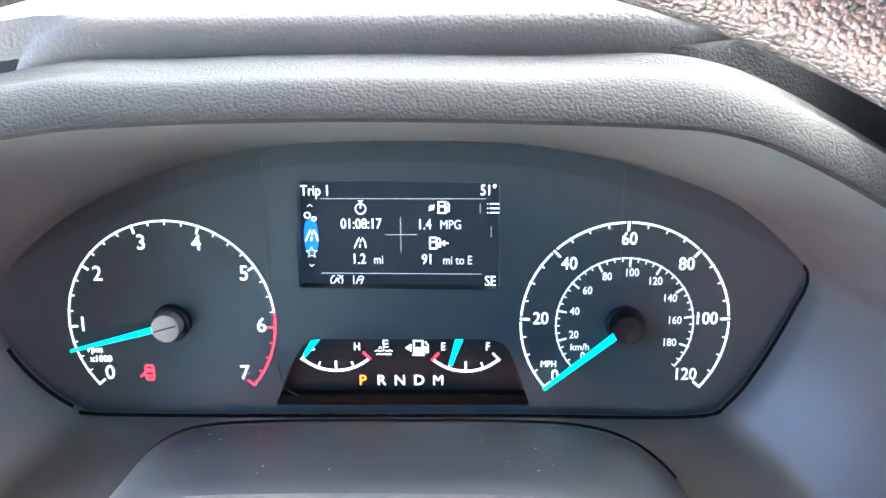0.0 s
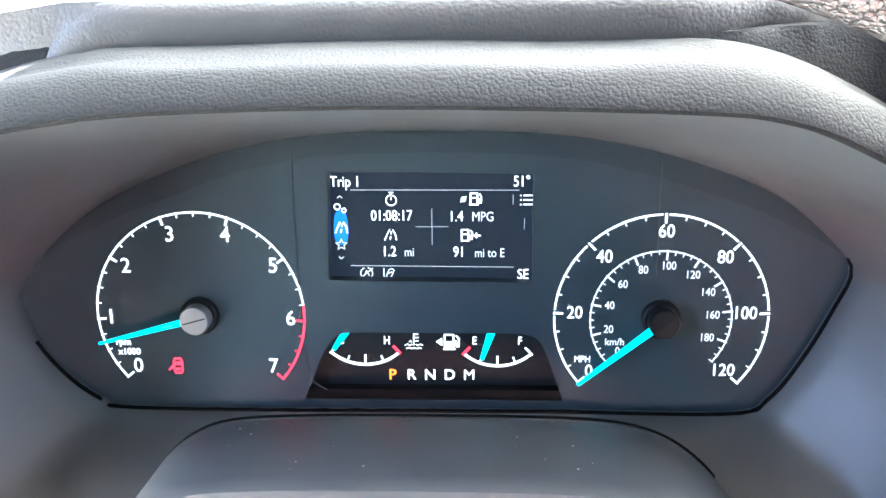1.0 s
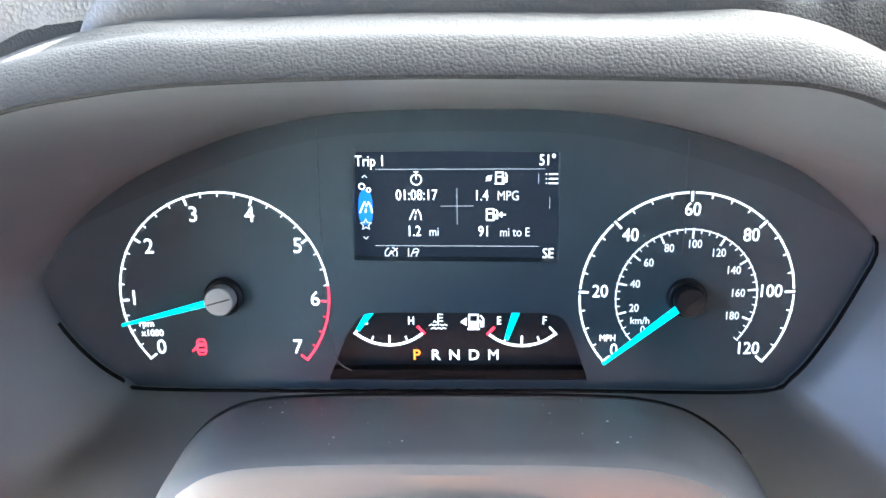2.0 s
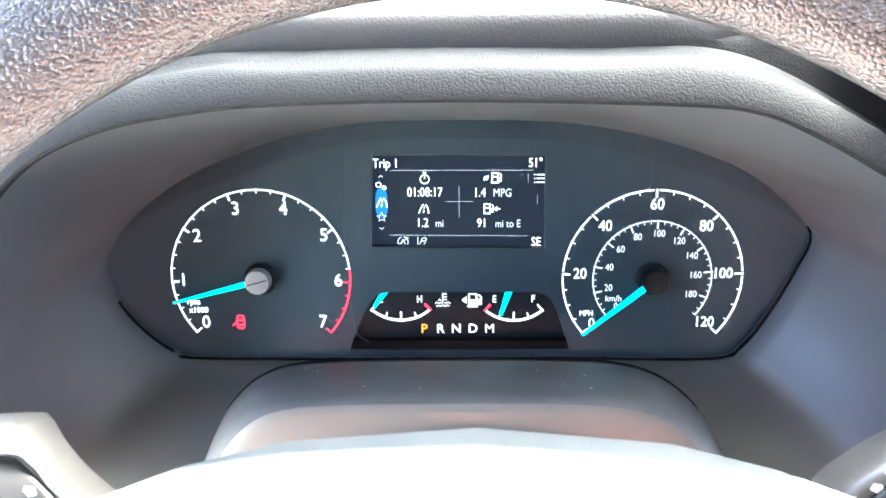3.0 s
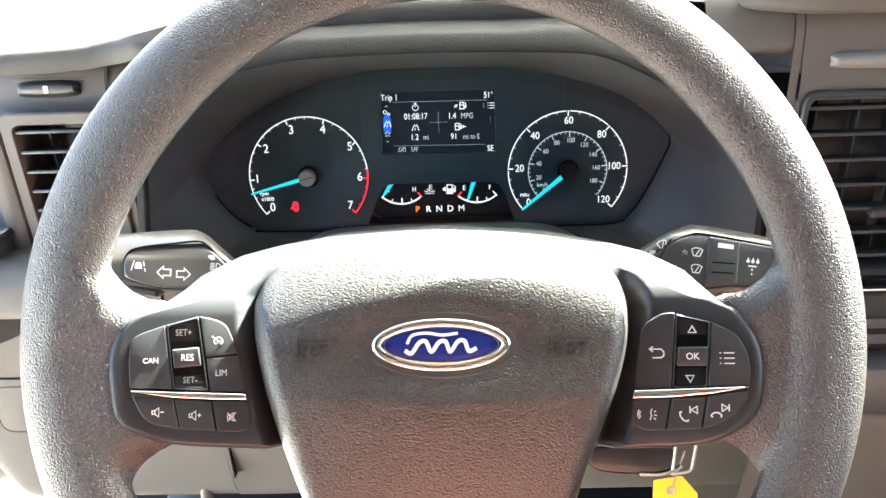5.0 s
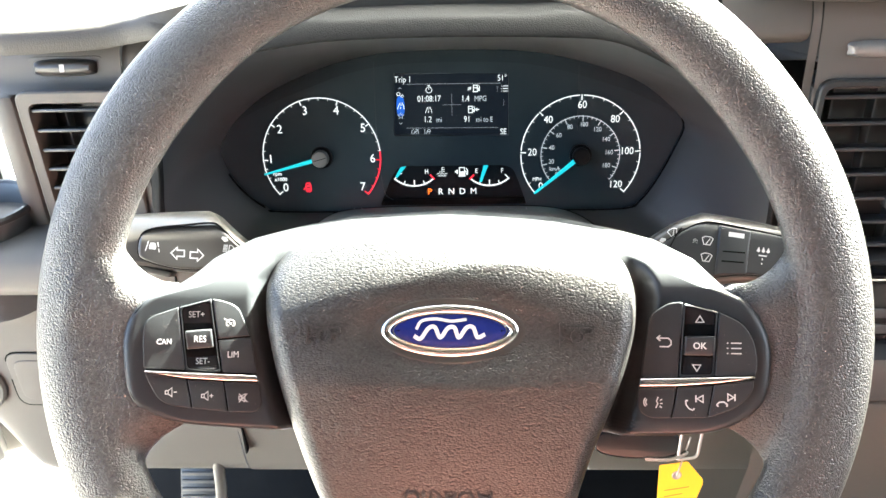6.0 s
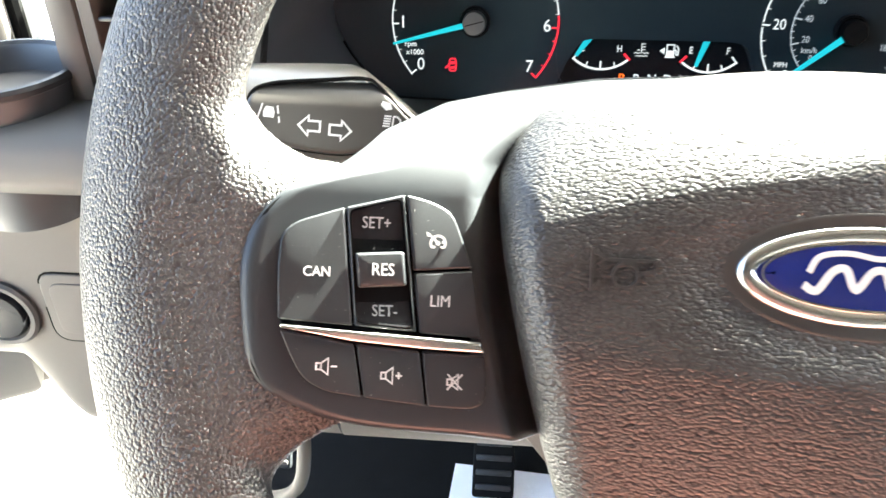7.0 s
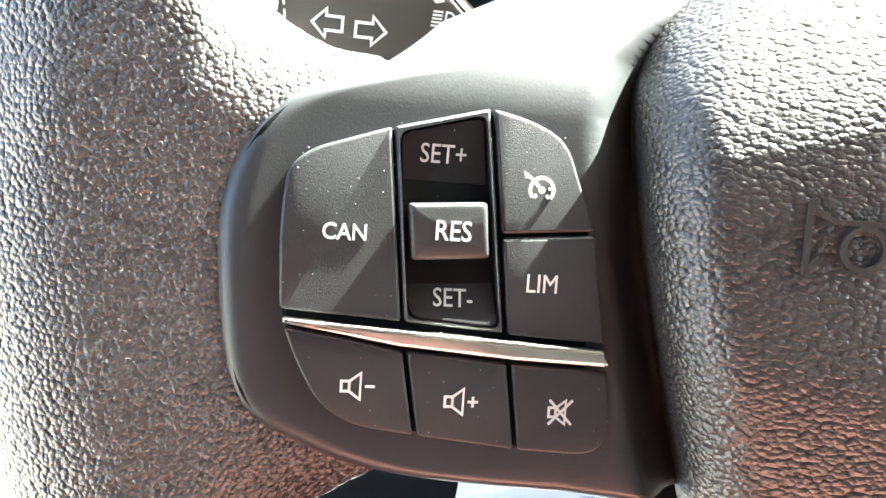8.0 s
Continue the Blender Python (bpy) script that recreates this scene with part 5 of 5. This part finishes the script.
wiper = stalk("wiper_stalk", "black wiper stalk with white printed wiper symbols", face((0.1375, 0.152, 0.7062), 30, -6, 5),
              [(-34, -6), (-20, 8), (-6, 16), (2, 18), (30, 16), (60, 12), (72, 8), (72, -16), (50, -19), (25, -20), (3, -24), (-10, -21), (-28, -13)],
              [(-26, -6), (-14, 5), (-4, 11), (4, 12), (30, 10), (60, 6), (66, 0), (62, -10), (40, -14), (22, -15), (3, -19), (-8, -17), (-22, -10)])
part("end_button", pillow(rounded([(-34, -3), (-24, -7.5), (-10, -11), (-11, -14.5), (-26, -11), (-35, -7)], 2.5), button_profile(-14, -1.5, 1.5)), STALK, turn, "slim button under the lever face")
part("rotary_ring", pillow(rounded([(5.5, 11.0), (6.5, -17.5), (23.5, -14.8), (23.0, 9.8)], 1.5), button_profile(-6, 3.2, 1.2)), SATIN, wiper, "ribbed black rotary ring")
for y in (-9, -3.5):
    part("ridge", strip([(9, y), (21, y + 0.6)], 0.8, 3.0, 3.6), GAP, wiper, smooth=False)
part("tip_joint", strip([(-14.5, 7.0), (-17, 3), (-21, -8)], 0.6, -0.5, 2.1), GAP, wiper, "dark joint of the end cap", smooth=False)
part("ring_mark", patch([(11, 5.2), (19.5, 5.0), (19.5, 7.6), (11, 7.8)], 3.1, 3.4), PRINT, wiper, smooth=False)
SCREEN_MARK = [[(-3.2, 1.6), (-1.8, -2.2), (1.8, -2.2), (3.2, 1.6), (1.4, 2.6), (-1.4, 2.6), (-3.2, 1.6)], [(-0.8, -2.2), (1.4, 1.6)]]
icon(SCREEN_MARK, -19, 3.6, 1.4, PRINT, wiper, 0.5, 0.85, name="wash_mark", turn=28).location.z = 0.0004
icon([], -24.0, -1.4, 0.4, PRINT, wiper, 0.5, 0.8, name="pull_mark", turn=20, fills=[[(2.2, -0.8), (-0.6, -0.8), (-0.6, -1.8), (-2.6, 0), (-0.6, 1.8), (-0.6, 0.8), (2.2, 0.8)]])
icon(SCREEN_MARK, 0.2, 1.2, 2.0, PRINT, wiper, 0.5, 0.95, name="wipe_mark")
icon([[(-1.4, -0.6), (0, 0.8), (1.4, -0.6)], [(-1.4, -2.0), (0, -0.6), (1.4, -2.0)]], -6.4, 1.0, 1.9, PRINT, wiper, 0.5, 0.9, name="wipe_up_mark")
icon(SCREEN_MARK, 0.8, -8.2, 2.0, PRINT, wiper, 0.5, 0.95, name="wipe_mark")
icon([(True, *arc(0, 0, 1.2, 0, 330, 10))], 1.6, -14.0, 1.8, PRINT, wiper, 0.45, 0.9, name="rest_mark")
icon([[(0, -3.6), (0, -4.8)], [(0, -6.2), (0, -7.2)]], 31, -1, 2.0, PRINT, wiper, 0.5, 1.0, name="rain_mark",
     fills=[[(dx - 1.0, 0.2), (dx, -0.6), (dx + 1.0, 0.2), (dx, 2.6)] for dx in (-2.6, 0, 2.6)] + [[(-2.2, -2.6), (2.2, -2.6), (2.2, -1.9), (-2.2, -1.9)]])

# ---------------------------------------------------------------- air vents, knobs and switches
def air_vent(label, x0, x1, z0, z1, y, slats, frame_w, frame_mat):
    m = pose((x0 + x1) / 2 * MM, y * MM, (z0 + z1) / 2 * MM, 90)
    ob = thing("air_vent", label, "air vent", m, group="dashboard air vents")
    w, h = (x1 - x0) / 2, (z1 - z0) / 2
    outer_l = rounded([(-w - frame_w, -h - frame_w), (w + frame_w, -h - frame_w), (w + frame_w, h + frame_w), (-w - frame_w, h + frame_w)], 9)
    inner_l = rounded([(-w, -h), (w, -h), (w, h), (-w, h)], 7)
    rings = [[Vector((p.x, p.y, -4)) * MM for p in outer_l], [Vector((p.x, p.y, 1.5)) * MM for p in outer_l], [Vector((p.x, p.y, 2.6)) * MM for p in inset(outer_l, 1.2)],
             [Vector((p.x, p.y, 2.6)) * MM for p in inset(inner_l, -0.8)], [Vector((p.x, p.y, 1.6)) * MM for p in inner_l], [Vector((p.x, p.y, -34)) * MM for p in inner_l]]
    bmv = loft(rings)
    part("vent_frame", bmv, frame_mat, ob, "rounded vent frame")
    part("vent_back", slab(-w + 0.4, w - 0.4, -h + 0.4, h - 0.4, -34, -31, 0.5), SATIN, ob)
    gap = 2 * h / slats
    for i in range(slats):
        yy = -h + gap * (i + 0.5)
        part("slat", slab(-w + 0.3, w - 0.3, -1.3, 1.3, -9, 9, 0.9), SATIN, ob, m=pose(0, yy * MM, -8 * MM, -14))
    n = max(2, int(2 * w / 24))
    for i in range(n):
        xx = -w + 2 * w * (i + 0.5) / n
        part("vane", slab(xx - 0.7, xx + 0.7, -h + 1, h - 1, -28, -18, 0.3), MID, ob)
    part("vent_tab", slab(-7, 7, -3.2, 3.2, -4, 5, 1.6), SATIN, ob, m=pose(0.004, (-h + gap * 2.5) * MM, 0))
    return ob


air_vent("side air vent with black horizontal slats and a pale frame", -317, -256, 652, 745, 300, 6, 9, MID)
air_vent("centre air vent with black horizontal slats and a grey frame", 221, 330, 648, 770, 231, 7, 4.5, SATIN)

knob = thing("vent_thumbwheel", "black vent thumbwheel with a white mark", "thumbwheel", pose(-0.2915, 0.3185, 0.7655, 78))
part("wheel_bed", pillow(rounded([(-29, -8), (29, -8), (29, 8), (-29, 8)], 6), button_profile(-6, 1.0, 0.6)), MID, knob)
part("thumbwheel", pillow(curve_loop([(-23, 0), (-21.5, 4.6), (-8, 6.2), (8, 6.2), (21.5, 4.6), (23, 0), (21.5, -4.6), (8, -6.2), (-8, -6.2), (-21.5, -4.6)], 5), [(0, 0), (0, 2), (1.0, 4.4), (2.4, 6.2), (4, 7)]), STALK, knob, "dark rounded thumbwheel")
part("wheel_mark", patch([(-2.0, -2.6), (1.4, -2.6), (1.4, 2.6), (-2.0, 2.6)], 7.0, 7.3), PRINT, knob, smooth=False)
icon([(True, (-2, -2.4), (2, -2.4), (2, 2.4), (-2, 2.4)), [(-2, -2.4), (2, 2.4)], [(-2, 2.4), (2, -2.4)]], -33, 0, 0.8, GAP, knob, 0.6)
icon([[(-2 + d, -2.6), (-1 + d, 0), (-2 + d, 2.6)] for d in (0, 1.8, 3.6)], 33, 0, 0.8, GAP, knob, 0.6)
blade = thing("chrome_thumbwheel", "satin silver vent thumbwheel on the grey centre stack", "thumbwheel", pose(0.268, 0.2365, 0.7915, 84))
part("wheel_bed", pillow(rounded([(-46, -8.5), (46, -8.5), (46, 8.5), (-46, 8.5)], 2), button_profile(-5, 0.5, 0.4)), MID, blade)
part("thumbwheel", pillow(curve_loop([(-37, 0), (-35, 4.2), (-12, 5.4), (12, 5.4), (35, 4.2), (37, 0), (35, -4.2), (12, -5.4), (-12, -5.4), (-35, -4.2)], 5), [(0, 0), (0, 1.0), (0.6, 2.6), (1.4, 4.2), (2.6, 5.4), (4.0, 6)]), SILVER, blade, "satin silver thumbwheel")
icon([[(-2, -2.4), (2, 2.4)], [(-2, 2.4), (2, -2.4)], [(-2, 2.4), (2, 2.4)], [(-2, -2.4), (2, -2.4)]], -42, 0, 0.6, GAP, blade, 0.5)

cup = thing("cup_holder", "dark grey round cup holder beside the side vent", "cup holder", pose(-0.383, 0.300, 0.636))
part("cup_wall", lathe([(36, -60), (41, -40), (43, 20), (43.5, 25), (42, 27.5), (39.5, 27.5), (38, 25), (36.5, -20), (34, -55), (2, -56)], 56), DASH, cup, "dark grey cup wall")
part("cup_rim", loft([[Vector((r * math.cos(2 * math.pi * i / 56), r * math.sin(2 * math.pi * i / 56), h)) * MM for i in range(56)] for r, h in ((43.4, 23), (45.2, 24), (45.6, 27), (44.2, 29.2), (41.4, 29.4), (39.6, 27.6), (39.4, 25))]), SATIN, cup, "black rolled rim")
lamp = thing("headlamp_switch", "round dark headlamp switch with a bright ring", "switch", pose(-0.431, 0.2885, 0.494, 90))
part("ring", lathe([(27, -3), (27, 2), (25, 4), (22, 4), (21, 1), (20, 0)], 48), MID, lamp, "grey ring")
part("knob", lathe([(20, -2), (20, 3), (18, 6), (6, 7)], 48), GLOSS, lamp, "black switch knob")
pad = thing("switch_panel", "pale square dimmer panel with rounded corners", "switch", pose(-0.375, 0.2895, 0.500, 90))
part("panel", pillow(rounded([(-22, -28), (22, -28), (22, 28), (-22, 28)], 12), button_profile(-4, 1.5, 1.2)), BEIGE, pad)
part("panel_joint", strip(rounded([(-22.6, -28.6), (22.6, -28.6), (22.6, 28.6), (-22.6, 28.6)], 12), 1.3, -1, 0.5, True), GAP, pad, "dark joint round the panel")
part("panel_inset", pillow(rounded([(-16, -21), (16, -21), (16, 21), (-16, 21)], 9), button_profile(-2, 2.6, 0.9)), BEIGE, pad)
icon([(True, *arc(0, 0, 3, 0, 330, 12))], 6, -4, 2.7, PRINT, pad, 0.9)

# ---------------------------------------------------------------- key and tag
key = thing("ignition_key", "black key fob with a bright metal loop in the ignition", "key", face((0.119, 0.130, 0.574), 20))
part("fob", pillow(curve_loop([(-40, 2), (-34, 10), (-8, 12), (10, 9), (14, 0), (10, -7), (-10, -9), (-34, -6)], 5), button_profile(-10, 3, 2.5)), GLOSS, key, "gloss black fob")
part("blade_edge", strip(curve_open([(-8, -8), (4, -8.5), (14, -6), (18, -3)], 5), 2.0, 2, 4), CHROME, key, "bright metal edge", smooth=False)
part("loop", tube([(p[0], p[1], 3) for p in rounded([(11, -9), (24, -7), (27, 12), (15, 13)], 3)] + [(12.2, -8.8, 3)], 1.0), METAL, key, "bright metal loop")
tag = thing("key_tag", "yellow card key tag hanging from a wire on the key", "key tag", face((0.1365, 0.1345, 0.5500), 8, 6))
tag_line = [(-13.5, -58), (3.0, -58), (16.2, -14), (16.0, -10.5), (5.0, 4.2), (-13.5, 3.0)]
part("card", pillow(rounded(tag_line, 1.2), [(0, -0.2), (0, 0.3)]), TAG, tag, "yellow card")
part("eyelet", lathe([(3.2, 0.2), (3.2, 0.7), (2.6, 0.9), (1.6, 0.5)], 20, at=(-1.8, -5.5)), METAL, tag, "metal eyelet")
part("wire", tube(curve_open([(-1.8, -5.5, 1), (-1, 5, 4), (-1, 20, 10), (-1, 29, 14), (0.5, 31, 12), (0, 20, 8), (-1, 3, 3), (-1.8, -5, 0.5)], 5), 0.5, 6), METAL, tag, "thin wire loop")
for i, (y, w) in enumerate(((-17, 16), (-22, 12), (-28, 18), (-33, 10), (-39, 15))):
    part("faded_line", strip([(-9, y), (-9 + w, y + 1.5)], 0.6, 0.3, 0.38), INK, tag, smooth=False)

# ---------------------------------------------------------------- mirror
# out of view; added and sized to block the sun from the gauge hood
mirror = thing("shading_mirror", "unseen black mirror added to keep the sun off the hood", "mirror", pose(0.265, 0.500, 1.098, 96))
part("mirror_shell", pillow(rounded([(-157, -42), (175, -42), (167, 42), (-149, 42)], 26), [(8, -26), (2, -20), (0, -10), (0, -2), (2, 0)]), SATIN, mirror, "black mirror shell")
part("mirror_glass", pillow(rounded([(-151, -37), (169, -37), (161, 37), (-143, 37)], 22), [(0, -1), (0, 0.8)]), CHROME, mirror, "silvered mirror glass")
part("mirror_stem", tube([(0, 20, -20), (0, 60, -60), (0, 82, -112)], 9, 10), SATIN, mirror, "black stem")

# ---------------------------------------------------------------- footwell
brake = thing("brake_pedal", "grey ribbed brake pedal on a dark arm", "pedal", pose(-0.333, 0.455, 0.20, 62))
part("pedal_pad", slab(-26, 26, -30, 30, -6, 4, 4), SATIN, brake, "grey rubber pad")
for k in range(6):
    part("rib", slab(-23, 23, -24 + k * 9.6, -19.5 + k * 9.6, 3, 6.5, 1), MID, brake)
part("pedal_arm", tube([(10, 10, -6), (12, 60, -40), (14, 160, -60), (14, 300, -20)], 9, 10), GAP, brake, "dark steel arm")
gas = thing("accelerator_pedal", "black ribbed accelerator pedal", "pedal", pose(-0.10, 0.60, 0.062, 50))
part("pedal_pad", slab(-26, 26, -70, 70, -6, 4, 4), CARPET, gas, "black rubber pad")
for k in range(7):
    part("rib", slab(-22, 22, -60 + k * 18, -53 + k * 18, 3, 6, 1), SATIN, gas)
part("pedal_arm", tube([(0, 40, -6), (0, 120, -30), (0, 240, -10)], 8, 10), GAP, gas, "dark steel arm")
strap = thing("knee_trim", "pale curved trim strip under the lower dash", "trim")
part("strip", tube(curve_open([(-236, 308, 414), (-238, 301, 388), (-240, 299, 357), (-246, 300, 328), (-258, 303, 308), (-277, 312, 290)], 5), 5.5, 12), BEIGE, strap)
mat_ = thing("paper_mat", "white protective paper sheet on the black floor", "floor paper", pose(-0.02, 0.395, 0.004, 0, 0, -4))
part("sheet", slab(-145, 145, -205, 205, 0, 1.2, 0.3), PAPER, mat_)

# seat behind the camera, never in view: added as a red reflector
seat = thing("red_bounce_seat", "unseen seat in coral red and dark maroon, added for red reflections", "seat", pose(0.0, -0.36, 0.0))
part("seat_base", slab(-210, 210, -220, 200, 0, 270, 20), SATIN, seat, "black seat base")
part("cushion", pillow(rounded([(-255, -270), (255, -270), (240, 270), (-240, 270)], 70, 8), [(10, 250), (0, 285), (0, 345), (12, 375), (35, 392), (70, 398)]), SEAT, seat, "coral red cloth cushion")
part("backrest", pillow(rounded([(-250, 0), (250, 0), (235, 560), (170, 640), (-170, 640), (-235, 560)], 70, 8), [(12, -60), (0, -30), (0, 20), (14, 48), (40, 62), (80, 66)]), SEAT_BACK, seat, "dark maroon cloth backrest", m=pose(0, -0.22, 0.36, 104))
# extra red patch, placed for the red band on the cover
part("red_bounce_panel", pillow(rounded([(-205, 372), (205, 372), (195, 512), (-195, 512)], 30, 6), [(0, 40), (0, 64), (4, 70), (12, 73)]), SEAT, seat, "coral red panel added to reflect in the airbag cover", m=pose(0, -0.22, 0.36, 104))
part("headrest", pillow(rounded([(-130, 690), (130, 690), (110, 860), (-110, 860)], 50, 6), [(8, -45), (0, -25), (0, 20), (10, 38), (30, 46)]), REARWALL, seat, "charcoal cloth headrest", m=pose(0, -0.22, 0.36, 104))

# ---------------------------------------------------------------- cab, door and yard
def wall(name, bmw, mat, label, category, kind="structure"):
    return tagged(part(name, bmw, mat), label, category, kind=kind)


wall("floor", slab(-560, 1250, -1000, 1000, -40, 0, 6), CARPET, "black rubber van cab floor", "floor")
wall("wall_front", slab(-560, 1250, 985, 1030, -40, 800, 6), CARPET, "dark bulkhead in front of the footwell", "wall")
wall("wall_rear", slab(-700, 1350, -1060, -1010, -40, 1480, 6), REARWALL, "grey lined wall behind the seats", "wall")
wall("ceiling", slab(-690, 1350, -1010, 300, 1440, 1480, 8), HEADLINER, "grey cloth headliner", "ceiling")
wall("wall_right", slab(1250, 1330, -1010, 1000, -40, 790, 8), MID, "grey right door lining under the window", "wall")
wall("pillar_right", slab(1250, 1330, -1010, -650, 790, 1440, 8), HEADLINER, "grey rear pillar", "pillar")
wall("pillar_left", slab(-640, -560, -1010, -420, -40, 1440, 8), HEADLINER, "grey door pillar behind the seats", "pillar")
for name, xb, xt in (("windscreen_pillar_left", -690, -600), ("windscreen_pillar_right", 1330, 1240)):
    wall(name, tube([(xb, 1010, 780), (xt, 290, 1455)], [48, 40], 14), MID, "grey windscreen pillar", "pillar")
wall("sill", slab(-640, -545, -420, 760, -60, 6, 8), PAINT, "white painted door sill", "sill")
screen_pane = wall("windscreen", loft([[Vector((-0.66, 1.0, 0.79)), Vector((1.30, 1.0, 0.79))], [Vector((-0.58, 0.30, 1.445)), Vector((1.22, 0.30, 1.445))]], closed=False), GLASS, "clear windscreen glass", "windscreen")
screen_pane.visible_shadow = False

door = thing("door_1", "van driver door standing open with pale inner lining", "door", pose(-0.655, 0.78, 0.0, 0, 0, -62), kind="structure")
part("door_skin", slab(-40, -8, -1150, 0, -60, 780, 10), PAINT, door, "white painted door skin")
part("door_lining", slab(-8, 30, -1130, -30, 20, 770, 14), BEIGE, door, "pale grey door lining")
part("door_pocket", slab(30, 75, -1000, -120, 40, 230, 14), MID, door, "grey door pocket")
part("window_frame", tube([(-15, -1140, 770), (-15, -1120, 1400), (-15, -560, 1440), (-15, -60, 800)], 16, 10), PAINT, door, "white window frame")
part("door_seal", tube([(4, -20, 0), (4, -20, 760)], 9, 8), GAP, door, "black rubber seal")

yard = wall("ground", bmesh.new(), GROUND, "sunlit pale concrete yard", "ground")
gb = bmesh.new()
bmesh.ops.create_grid(gb, x_segments=8, y_segments=8, size=400)
for v in gb.verts:
    v.co.z = -0.62
gb.to_mesh(yard.data)
gb.free()
